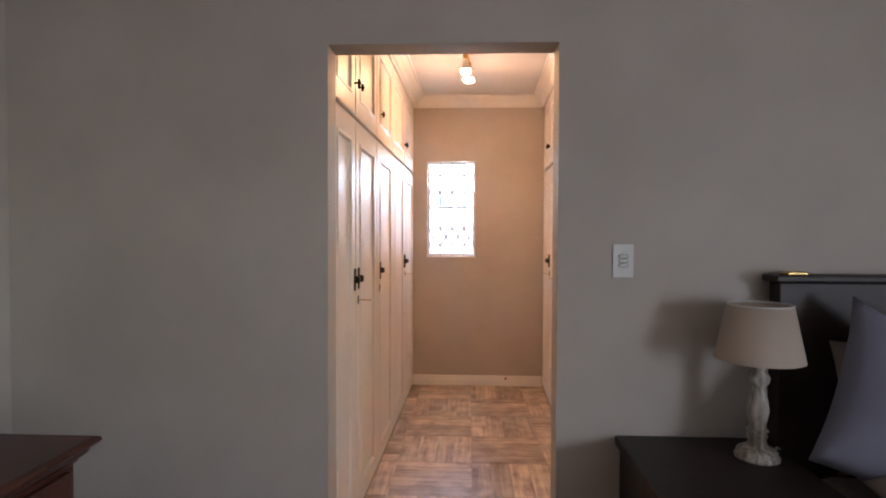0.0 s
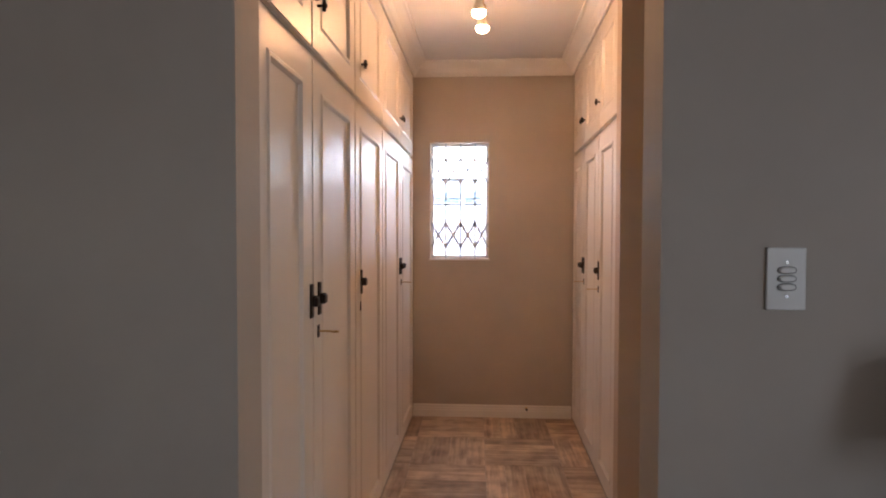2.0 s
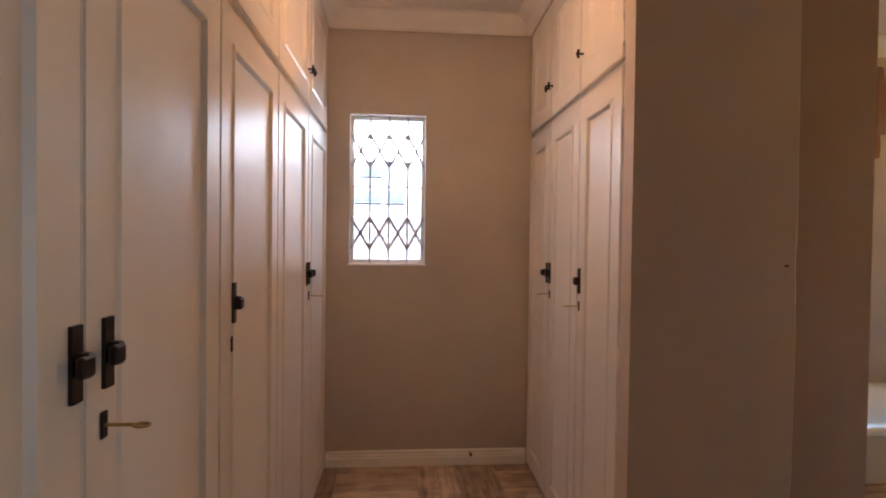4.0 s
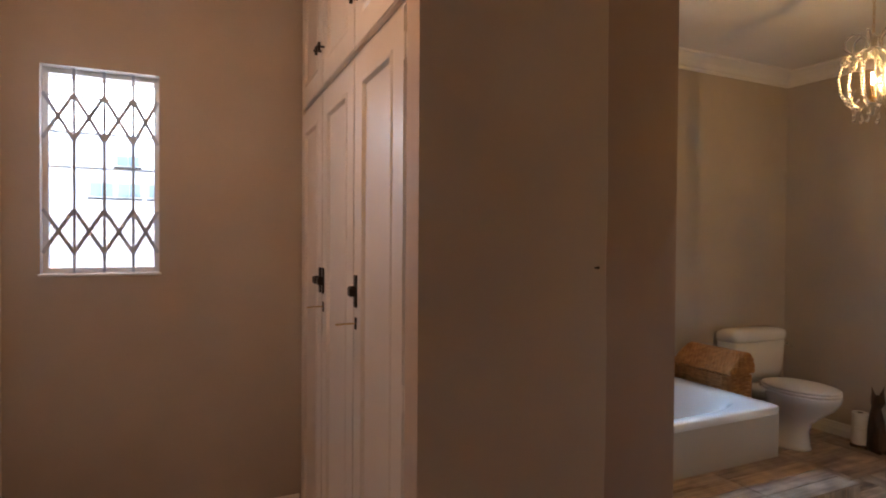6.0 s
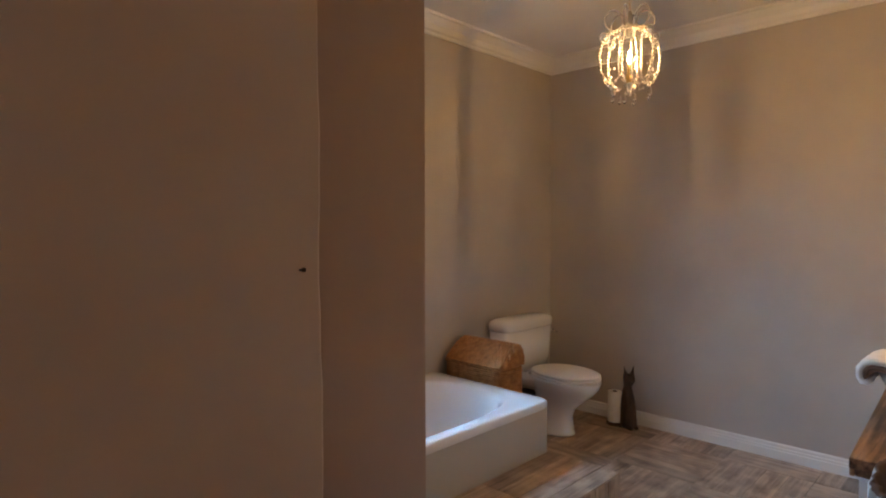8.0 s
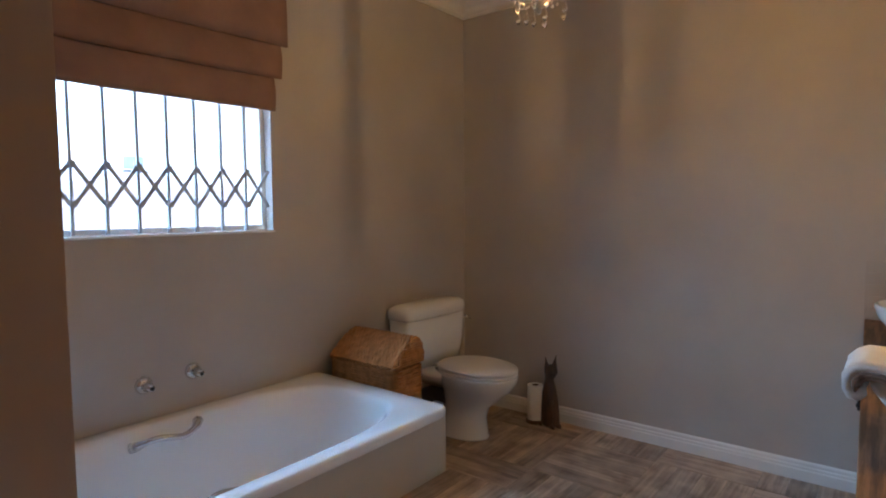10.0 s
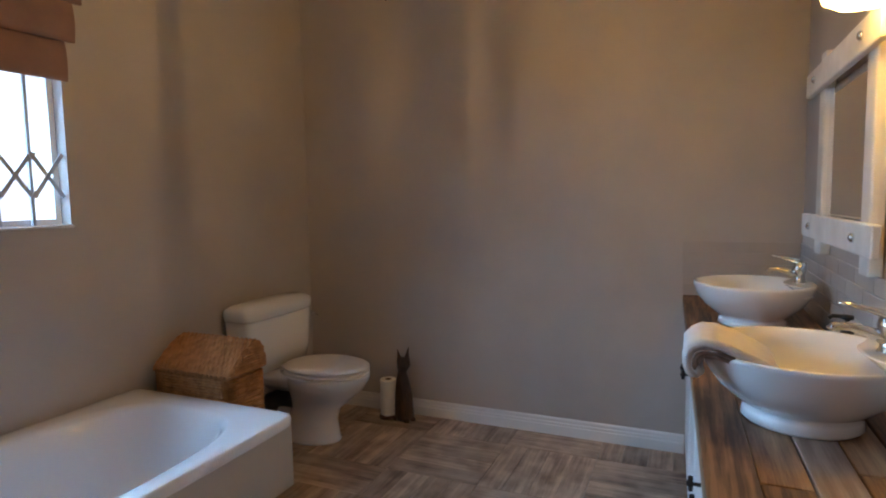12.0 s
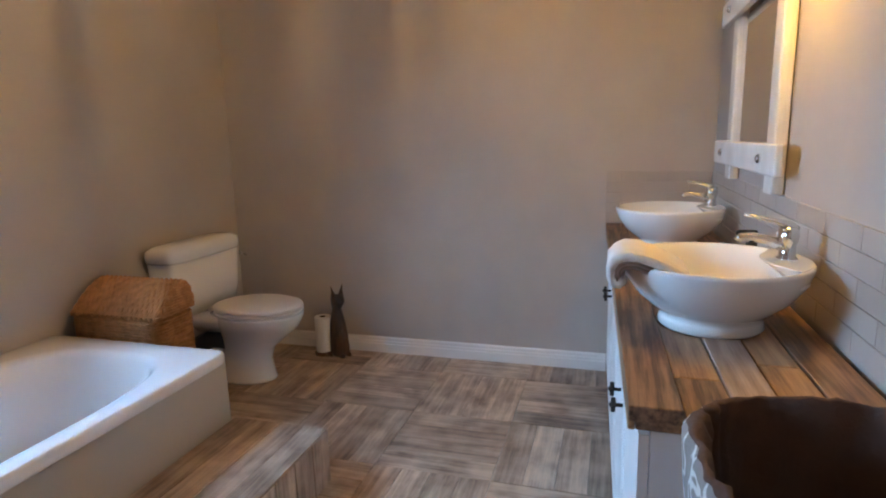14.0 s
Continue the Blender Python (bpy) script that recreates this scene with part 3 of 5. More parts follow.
# ---- closet cupboards ----
def panel_door(name, y0, y1, z0, z1, parent, face, turn, inset=0.095):
    """A painted cupboard door with a moulded sunk panel. face: x of its front; turn: +1 if it looks to +x."""
    b = bmesh.new()
    t = 0.020
    box(-t if turn > 0 else 0, 0 if turn > 0 else t, y0, y1, z0, z1, bm=b)
    b.faces.ensure_lookup_table()
    front = max(b.faces, key=lambda f: f.normal.x * turn)
    bmesh.ops.recalc_face_normals(b, faces=b.faces)
    front = max(b.faces, key=lambda f: f.normal.x * turn)
    for thick, depth in ((inset, 0.0), (0.007, 0.0045), (0.010, 0.0), (0.009, -0.011), (0.004, 0.0)):
        bmesh.ops.inset_region(b, faces=[front], thickness=thick, depth=depth, use_even_offset=True)
    outer = [e for e in b.edges if len(e.link_faces) == 2 and abs(e.calc_face_angle(0)) > 1.2 and all(abs(v.co.x - 0) < 1e-5 for v in e.verts)]
    bmesh.ops.bevel(b, geom=outer, offset=0.004, segments=2, affect="EDGES")
    return part(name, b, PAINT_DOOR, parent, at=pose(face, 0, 0))


def latch(parent, x, y, z, turn, side):
    """A dark bronze cupboard latch: an upright plate and a thumb piece to one side."""
    b = box(0, 0.006 * turn, y - 0.013, y + 0.013, z - 0.052, z + 0.052)
    box(0.006 * turn, 0.026 * turn, y - 0.009 + 0.004 * side, y + 0.009 + 0.004 * side, z - 0.017, z + 0.017, 0.003, 1, bm=b)
    box(0.018 * turn, 0.030 * turn, min(y, y + 0.030 * side), max(y, y + 0.030 * side), z - 0.014, z + 0.014, 0.003, 1, bm=b)
    bmesh.ops.recalc_face_normals(b, faces=b.faces)
    return part("handle", b, DARK_IRON, parent, "dark bronze latch handle", at=pose(x, 0, 0))


def key(parent, x, y, z, turn, with_key=True):
    b = box(0, 0.004 * turn, y - 0.009, y + 0.009, z - 0.020, z + 0.020, 0.0015, 1)
    bmesh.ops.recalc_face_normals(b, faces=b.faces)
    part("key_plate", b, DARK_IRON, parent, at=pose(x, 0, 0))
    if with_key:
        k = tube([(0.004 * turn, y, z), (0.045 * turn, y, z)], 0.0028, 6)
        tube([((0.056 + 0.011 * math.cos(a)) * turn, y + 0.009 * math.sin(a), z - 0.001) for a in [math.tau * i / 14 for i in range(14)]], 0.0022, 6, bm=k, ring_closed=True)
        part("key", k, BRASS, parent, "old brass key", at=pose(x, 0, 0))


def knob(parent, x, y, z, turn):
    b = tube([(0, y, z), (0.020 * turn, y, z)], [0.005, 0.004], 8)
    tube([(0.022 * turn, y, z - 0.017), (0.022 * turn, y, z + 0.017)], [0.006, 0.006], 8, bm=b)
    ball(b, (0.024 * turn, y, z), 0.009)
    return part("knob", b, DARK_IRON, parent, "dark bronze knob", smooth=True, at=pose(x, 0, 0))


def cupboard_run(x_face, turn, edges, latches, keys, depth, labels, split):
    """Floor cupboards and the wall cupboards over them; each pair of edges is one unit."""
    back = x_face - turn * depth
    for k, (y0, y1) in enumerate(zip(edges, edges[1:])):
        for low in (True, False):
            z0, z1 = (0.0, split - 0.004) if low else (split, CEIL - 0.098)
            name = "wardrobe" if low else "top_cupboard"
            ob = thing(name, (x_face, (y0 + y1) / 2, z0), labels[0] if low else labels[1], "wardrobe" if low else "cupboard", "closet wardrobes" if low else "closet top cupboards")
            sub = Matrix.Translation((-x_face, -(y0 + y1) / 2, -z0))
            xa, xb = sorted((x_face - 0.022 * turn, back))
            part("body", box(xa, xb, y0, y1, z0, z1 if low else CEIL - 0.002), PAINT_DOOR, ob, at=sub)
            d = panel_door("door", y0 + 0.0025, y1 - 0.0025, z0 + (0.022 if low else 0.014), z1 - (0.010 if low else 0.004), ob, x_face, turn, 0.088)
            d.matrix_basis = sub @ d.matrix_basis
            if low:
                for y, s in latches.get(k, ()):
                    latch(d, 0, y, 1.18, turn, s)
                for y, real in keys.get(k, ()):
                    key(d, 0, y, 1.075, turn, real)
            else:
                for y, s in latches.get(k, ()):
                    knob(d, 0, y, split + 0.165, turn)
            if low:
                part("plinth", box(*sorted((x_face - 0.016 * turn, x_face - 0.004 * turn)), y0 + 0.002, y1 - 0.002, 0, 0.020), GROUT_DARK, ob, at=sub)
            ob.matrix_basis = (CUPBOARD_TURN if turn < 0 else LEFT_TURN) @ Matrix.Translation(ob.location)


LEFT_TURN = Matrix.Translation((LEFT_X, 5.25, 0)) @ Matrix.Rotation(radians(-0.8), 4, "Z") @ Matrix.Translation((-LEFT_X, -5.25, 0))
LE = [2.275, 2.74, 3.33, 3.965, 4.605, 5.25]
RE = [3.803, 4.29, 4.79, 5.27]
LAB = ("cream painted panelled wardrobe with dark bronze latch", "cream painted panelled cupboard above a wardrobe")
cupboard_run(LEFT_X, 1, LE, {0: [(LE[1] - 0.024, -1)], 1: [(LE[1] + 0.060, -1)], 2: [(LE[2] + 0.105, -1)], 3: [(LE[4] - 0.03, -1)], 4: [(LE[4] + 0.03, 1)]},
             {1: [(LE[1] + 0.050, True)], 2: [(LE[2] + 0.095, False)], 4: [(LE[4] + 0.03, True)]}, 0.54, LAB, 1.945)
cupboard_run(RIGHT_X, -1, RE, {0: [(RE[1] - 0.035, -1)], 1: [(RE[2] - 0.03, -1)], 2: [(RE[2] + 0.03, 1)]},
             {0: [(RE[1] - 0.035, True)], 1: [(RE[2] - 0.03, True)]}, 0.44, LAB, 1.958)
tagged(part("trim_left_filler", box(LEFT_X - 0.45, LEFT_X - 0.006, 5.253, 5.299, 0, CEIL - 0.098), PAINT_DOOR), "cream painted filler strip beside the wardrobe", "trim", kind="structure")
tagged(part("trim_right_filler", box(RIGHT_X + 0.006, RIGHT_X + 0.4, 5.273, 5.299, 0, CEIL - 0.098), PAINT_DOOR, at=CUPBOARD_TURN), "cream painted filler strip beside the wardrobe", "trim", kind="structure")
tagged(part("trim_right_post", box(RIGHT_X - 0.004, RIGHT_X + 0.05, 3.737, 3.772, 0, CEIL - 0.003, 0.003), PAINT_DOOR), "cream painted post that carries the wardrobe hinges", "trim", kind="structure")
tagged(part("trim_right_jamb", box(RIGHT_X + 0.016, RIGHT_X + 0.06, 3.773, 3.802, 0, CEIL - 0.098), PAINT_DOOR), "cream painted rebate between wardrobe door and post", "trim", kind="structure")
for z in (0.33, 0.95, 1.83, 2.05, 2.42):
    h = tube([(0, 0, -0.035), (0, 0, 0.035)], 0.006, 8)
    box(-0.002, 0.016, -0.017, 0.013, -0.03, 0.03, bm=h)
    tagged(part("hinge", h, PAINT_DOOR, at=pose(RIGHT_X + 0.0005, 3.788, z)), "cream painted steel hinge on the wardrobe post", "hinge", "wardrobe hinges")


def ceiling_spot_bar():
    ob = thing("ceiling_spot_light", (0.01, 3.975, CEIL), "brass ceiling light with two lit reflector bulbs", "ceiling light")
    part("canopy", lathe([(0.0, -0.022), (0.03, -0.022), (0.05, -0.014), (0.055, -0.001), (0.0, -0.001)], 28), BRASS, ob, smooth=True)
    for sy, tilt in ((-0.07, -0.02), (0.15, 0.0)):
        part("arm", tube([(0, 0, -0.02), (0, sy * 0.5, -0.035), (tilt, sy, -0.045)], 0.008, 8), BRASS, ob)
        part("socket", tube([(tilt, sy, -0.035), (tilt, sy, -0.075)], [0.020, 0.018], 14), BRASS, ob)
        neck = lathe([(0.036, -0.1535), (0.0355, -0.146), (0.033, -0.140), (0.020, -0.112), (0.016, -0.078), (0.0, -0.078)], 20, at=(tilt, sy, 0))
        nk = part("bulb", neck, PLASTIC_WHITE, ob, "reflector bulb", smooth=True)
        face = lathe([(0.0, -0.178), (0.026, -0.175), (0.0355, -0.160), (0.036, -0.154)], 20, at=(tilt, sy, 0))
        part("bulb_face", face, BULB_GLOW, nk, "lit warm bulb face", smooth=True)
    return ob


ceiling_spot_bar()
stop = thing("door_stop", (0.36, Y_NORTH - 0.019, 0.075), "small brass door stop on the baseboard", "door stop")
part("post", tube([(0, 0, 0), (0, -0.03, 0)], [0.010, 0.007], 10), BRASS, stop)
part("tip", tube([(0, -0.0305, 0), (0, -0.042, 0)], [0.009, 0.008], 10), RUBBER, stop)


nail = thing("wall_nail", (1.144, SIDE_Y, 1.277), "small rusty nail in the plastered side wall", "nail")
part("shank", tube([(0, 0, 0), (0, -0.012, 0.001)], 0.0022, 8), DARK_IRON, nail)
part("head", tube([(0, -0.0122, 0.001), (0, -0.0140, 0.001)], 0.0042, 10), DARK_IRON, nail)


# ---- bathroom: tub and step ----
TUB_X0, TUB_X1, TUB_Y0, TUB_Y1, RIM = 1.478, 3.092, 4.445, 5.298, 0.472


def bathtub():
    ob = thing("bathtub", ((TUB_X0 + TUB_X1) / 2, (TUB_Y0 + TUB_Y1) / 2, 0), "white acrylic bathtub set behind a beige panel", "bathtub")
    w, d = (TUB_X1 - TUB_X0) / 2, (TUB_Y1 - TUB_Y0) / 2
    n = 120
    rings = [
        oval(0, 0, w - 0.002, d - 0.002, RIM - 0.040, n, 30), oval(0, 0, w, d, RIM - 0.034, n, 30), oval(0, 0, w, d, RIM - 0.010, n, 30), oval(0, 0, w - 0.003, d - 0.003, RIM - 0.003, n, 30), oval(0, 0, w - 0.010, d - 0.010, RIM, n, 28),
        oval(-0.02, 0, w - 0.075, d - 0.062, RIM + 0.001, n, 3.6), oval(-0.022, 0, w - 0.086, d - 0.072, RIM - 0.005, n, 3.5), oval(-0.025, 0, w - 0.098, d - 0.082, RIM - 0.022, n, 3.4),
        oval(-0.035, 0, w - 0.13, d - 0.10, RIM - 0.13, n, 3.3), oval(-0.045, 0, w - 0.17, d - 0.12, RIM - 0.25, n, 3.2), oval(-0.06, 0, w - 0.23, d - 0.15, RIM - 0.35, n, 3.1), oval(-0.07, 0, w - 0.30, d - 0.19, RIM - 0.40, n, 3.0),
        oval(-0.08, 0, w - 0.42, d - 0.27, RIM - 0.415, n, 2.6), oval(-0.08, 0, w - 0.62, d - 0.36, RIM - 0.420, n, 2.2), oval(-0.08, 0, 0.004, 0.004, RIM - 0.421, n, 2)]
    part("shell", loft(rings, cap=False), ACRYLIC, ob, smooth=True)
    b = box(-w + 0.002, w - 0.012, -d + 0.012, -d + 0.032, 0, RIM - 0.041, 0.002, 1)
    part("front_panel", b, TUB_PANEL, ob, "beige glazed tub panel")
    part("end_panel", box(w - 0.032, w - 0.012, -d + 0.033, d, 0, RIM - 0.041, 0.002, 1), TUB_PANEL, ob, "beige glazed tub panel")
    # grab handles, swan-necked, on the two long inner sides
    for y, mirror, x in ((d - 0.088, 1, -0.005), (-d + 0.088, -1, -0.10)):
        z = RIM - 0.050 if mirror > 0 else RIM - 0.055
        pts = []
        for k in range(15):
            u = k / 14
            pts.append((x - 0.13 + 0.26 * u, y - mirror * (0.006 + 0.055 * math.sin(math.pi * u) ** 0.6), z - 0.012 + 0.030 * u + 0.016 * math.sin(2 * math.pi * u)))
        part("grab_handle", tube(pts, [0.021 if k in (0, 14) else 0.017 if k in (1, 13) else 0.0125 for k in range(15)], 12), CHROME, ob, "chrome grab handle", smooth=True)
    part("waste", lathe([(0.0, 0.0), (0.028, 0.0), (0.030, 0.003), (0.0, 0.006)], 20, at=(-0.35, 0, RIM - 0.419)), CHROME, ob, smooth=True)
    return ob


bathtub()


def wall_tap(x, z):
    """A chrome wall valve: domed plate and spindle with a dark bore."""
    ob = thing("bath_tap", (x, Y_NORTH - 0.0005, z), "chrome wall valve with domed plate above the tub", "tap", "bath taps")
    m = Matrix.Rotation(radians(90), 4, "X")
    part("wall_plate", lathe([(0.0, 0.0), (0.034, 0.0), (0.034, 0.006), (0.028, 0.016), (0.020, 0.022), (0.0, 0.022)], 24), CHROME, ob, smooth=True, at=m)
    part("spindle", lathe([(0.018, 0.0225), (0.018, 0.045), (0.013, 0.050), (0.013, 0.072), (0.0, 0.072)], 16), CHROME, ob, smooth=True, at=m)
    part("bore", lathe([(0.0, 0.0725), (0.008, 0.0725), (0.008, 0.076), (0.0, 0.076)], 12), RUBBER, ob, at=m)


wall_tap(2.445, 0.62)
wall_tap(2.245, 0.607)

STEP = (1.478, 3.095, 4.055, TUB_Y0 + 0.010, 0.205)
step = thing("step_1", (0, 0, 0), "low step before the tub clad in wood-look tiles", "step", kind="structure")
part("core", box(STEP[0], STEP[1] - 0.008, STEP[2] + 0.008, STEP[3], 0, STEP[4] - 0.008), GROUT_DARK, step)


def strip_mesh(name, l, w, t, mat, axis):
    lx, ly = (l, w) if axis == 0 else (w, l)
    b = bmesh.new()
    c = 0.0012
    lower = [(-lx / 2, -ly / 2, 0), (lx / 2, -ly / 2, 0), (lx / 2, ly / 2, 0), (-lx / 2, ly / 2, 0)]
    mid = [(x, y, t - c) for x, y, z in lower]
    top = [(x - math.copysign(c, x), y - math.copysign(c, y), t) for x, y, z in lower]
    loft([lower, mid, top], bm=b)
    me = bpy.data.meshes.new(name)
    b.to_mesh(me)
    b.free()
    me.materials.append(mat)
    return me


step_tile = strip_mesh("tile", 0.532, 0.0945, 0.008, STRIP_X, 0)
riser = strip_mesh("tile", 0.196, 0.109, 0.008, STRIP_Y, 1)
for i in range(3):
    for j in range(4):
        o = new("tile", step_tile)
        o.parent, o.location = step, (STEP[0] + 0.269 + 0.5365 * i, STEP[2] + 0.050 + 0.0975 * j, STEP[4] - 0.0079)
for i in range(14):
    o = new("tile", riser)
    o.parent = step
    o.matrix_basis = pose(STEP[0] + 0.066 + 0.1145 * i, STEP[2] + 0.0079, 0.0995, 90, 0, 0)
for j in range(3):
    o = new("tile", riser)
    o.parent = step
    o.matrix_basis = pose(STEP[1] - 0.0079, STEP[2] + 0.075 + 0.1103 * j, 0.0995, 90, 0, 90)


# ---- toilet ----
def toilet():
    cx = 3.852
    ob = thing("toilet", (cx, 4.95, 0), "white ceramic close-coupled toilet with closed seat", "toilet")
    oy = -4.95
    n = 40
    tank = [oval(0, 5.205 + oy, 0.235, 0.085, 0.375, n, 6), oval(0, 5.200 + oy, 0.252, 0.092, 0.45, n, 6), oval(0, 5.198 + oy, 0.266, 0.096, 0.66, n, 6)]
    part("cistern", loft(tank), CERAMIC, ob, smooth=True)
    lid = [oval(0, 5.196 + oy, 0.268, 0.098, 0.661, n, 5), oval(0, 5.196 + oy, 0.280, 0.101, 0.668, n, 5), oval(0, 5.196 + oy, 0.283, 0.102, 0.700, n, 5),
           oval(0, 5.196 + oy, 0.276, 0.096, 0.724, n, 5), oval(0, 5.197 + oy, 0.245, 0.074, 0.742, n, 4), oval(0, 5.198 + oy, 0.13, 0.04, 0.748, n, 3)]
    part("cistern_lid", loft(lid), CERAMIC, ob, smooth=True)
    lev = tube([(0.205, 5.085 + oy, 0.635), (0.205, 5.075 + oy, 0.635)], 0.012, 12)
    tube([(0.205, 5.072 + oy, 0.635), (0.225, 5.066 + oy, 0.628), (0.245, 5.064 + oy, 0.612)], [0.008, 0.007, 0.005], 8, bm=lev)
    part("flush_lever", lev, CHROME, ob, "chrome flush lever", smooth=True)

    def bowl_ring(cy, rx, ry, z, back=1.0):
        out = []
        for k in range(n):
            a = math.tau * k / n
            x, y = rx * math.cos(a), ry * math.sin(a)
            if y > 0:
                y *= back
            out.append((x, cy + oy + y, z))
        return out
    bowl = [bowl_ring(4.945, 0.108, 0.170, 0.0), bowl_ring(4.945, 0.112, 0.175, 0.012), bowl_ring(4.945, 0.104, 0.165, 0.03), bowl_ring(4.935, 0.090, 0.146, 0.12),
            bowl_ring(4.915, 0.090, 0.148, 0.18), bowl_ring(4.88, 0.114, 0.185, 0.24), bowl_ring(4.85, 0.150, 0.222, 0.295), bowl_ring(4.85, 0.174, 0.250, 0.34), bowl_ring(4.85, 0.178, 0.256, 0.365),
            bowl_ring(4.85, 0.178, 0.256, 0.374), bowl_ring(4.85, 0.14, 0.20, 0.376)]
    part("bowl", loft(bowl), CERAMIC, ob, smooth=True)
    part("cistern_shelf", loft([oval(0, 5.10 + oy, 0.09, 0.10, 0.27, n, 4), oval(0, 5.08 + oy, 0.17, 0.13, 0.345, n, 4), oval(0, 5.08 + oy, 0.18, 0.135, 0.372, n, 4)]), CERAMIC, ob, smooth=True)
    seat = [bowl_ring(4.855, 0.178, 0.253, 0.3775, 0.85), bowl_ring(4.855, 0.184, 0.259, 0.382, 0.85), bowl_ring(4.855, 0.184, 0.259, 0.390, 0.85), bowl_ring(4.855, 0.180, 0.255, 0.3945, 0.85)]
    part("seat", loft(seat), SEAT_PLASTIC, ob, "ivory plastic seat", smooth=True)
    cover = [bowl_ring(4.855, 0.178, 0.253, 0.3985, 0.86), bowl_ring(4.855, 0.183, 0.259, 0.402, 0.86), bowl_ring(4.855, 0.181, 0.256, 0.412, 0.86), bowl_ring(4.855, 0.165, 0.233, 0.419, 0.84), bowl_ring(4.855, 0.087, 0.130, 0.423, 0.8)]
    part("seat_cover", loft(cover), SEAT_PLASTIC, ob, "ivory plastic seat cover", smooth=True)
    for sx in (-0.075, 0.075):
        part("hinge", tube([(sx - 0.02, 5.062 + oy, 0.395), (sx + 0.02, 5.062 + oy, 0.395)], 0.012, 10), SEAT_PLASTIC, ob)
    pipe = [(-0.05, 5.02 + oy, 0.22), (-0.05, 5.10 + oy, 0.22), (-0.05, 5.17 + oy, 0.19), (-0.05, 5.20 + oy, 0.10), (-0.05, 5.20 + oy, 0.005)]
    part("waste_pipe", tube(pipe, 0.05, 14), RUBBER, ob, "black waste pipe", smooth=True)
    hose = [(-0.19, 5.24 + oy, 0.372), (-0.20, 5.22 + oy, 0.30), (-0.16, 5.15 + oy, 0.20), (-0.20, 5.22 + oy, 0.11), (-0.20, 5.34 + oy, 0.10)]
    part("water_hose", tube(hose, 0.009, 8), RUBBER, ob, smooth=True)
    return ob


toilet()


def basket():
    """A woven seagrass box with a soft domed lid: real strands wound round it, row over row."""
    cane = surface("seagrass_weave", (0.29, 0.12, 0.032), (0.55, 0.265, 0.085), 30.0, 0.7, 0.5, fine=90, bump_d=0.006)
    ob = thing("woven_basket", (3.235, 5.02, 0), "honey brown woven seagrass basket with arched lid", "basket")
    hw, hd, top = 0.100, 0.212, 0.552
    part("body", loft([oval(0, 0, hw - 0.014, hd - 0.014, 0.002, 72, 16), oval(0, 0, hw - 0.008, hd - 0.008, 0.02, 72, 16), oval(0, 0, hw - 0.006, hd - 0.006, top - 0.006, 72, 16)]), cane, ob)
    rows, n = 44, 104
    weave = bmesh.new()
    for r in range(rows):
        z = 0.010 + 0.0122 * r
        pts = []
        for k, (x, y, _) in enumerate(oval(0, 0, hw, hd, z, n, 15)):
            s = 1 + 0.0035 * (1 if (k + r) % 2 else -1) / 0.2
            pts.append((x * s, y * s, z + 0.003 * noise.noise((x * 30, y * 30, r))))
        tube(pts, 0.0070, 5, bm=weave, ring_closed=True)
    tagged(part("weave", weave, cane, ob, smooth=True), kind="stuff")
    # the lid: an arch across the short side, its front edge on the body's rim
    arch = [(-hw - 0.008, top - 0.004), (-hw - 0.007, top + 0.008), (-0.070, top + 0.042), (-0.030, top + 0.075), (0.010, top + 0.100), (0.045, top + 0.115), (0.074, top + 0.117), (0.096, top + 0.096), (hw + 0.006, top + 0.052), (hw + 0.006, top)]
    rings = [[(x, y, z - dz * (z > top + 0.02)) for x, z in arch] for y, dz in ((-hd - 0.005, 0.006), (-hd + 0.004, 0.0), (-0.07, -0.006), (0.07, -0.006), (hd - 0.004, 0.0), (hd + 0.005, 0.006))]
    l = part("lid", loft(rings), cane, ob)
    weave = bmesh.new()
    for r in range(35):
        y = -hd + 0.003 + 0.0122 * r
        pts = []
        for (xa, za), (xb, zb) in zip(arch, arch[1:]):
            for q in range(2):
                u = q / 2
                lift = 0.003 * (1 if (len(pts) + r) % 2 else -1)
                pts.append((xa + (xb - xa) * u, y + 0.002 * noise.noise((xa * 40, r, 2.0)), za + (zb - za) * u + lift))
        tube(pts, 0.0070, 5, bm=weave)
    for k in range(9):
        z = top + 0.006 + 0.0115 * k
        inside = [x for x, zz in arch if zz >= z]
        if len(inside) > 1:
            tube([(min(inside) + (max(inside) - min(inside)) * i / 8, -hd - 0.008 - 0.003 * ((i + k) % 2), z) for i in range(9)], 0.0068, 5, bm=weave)
    tagged(part("lid_weave", weave, cane, l, smooth=True), kind="stuff")
    return ob


basket()


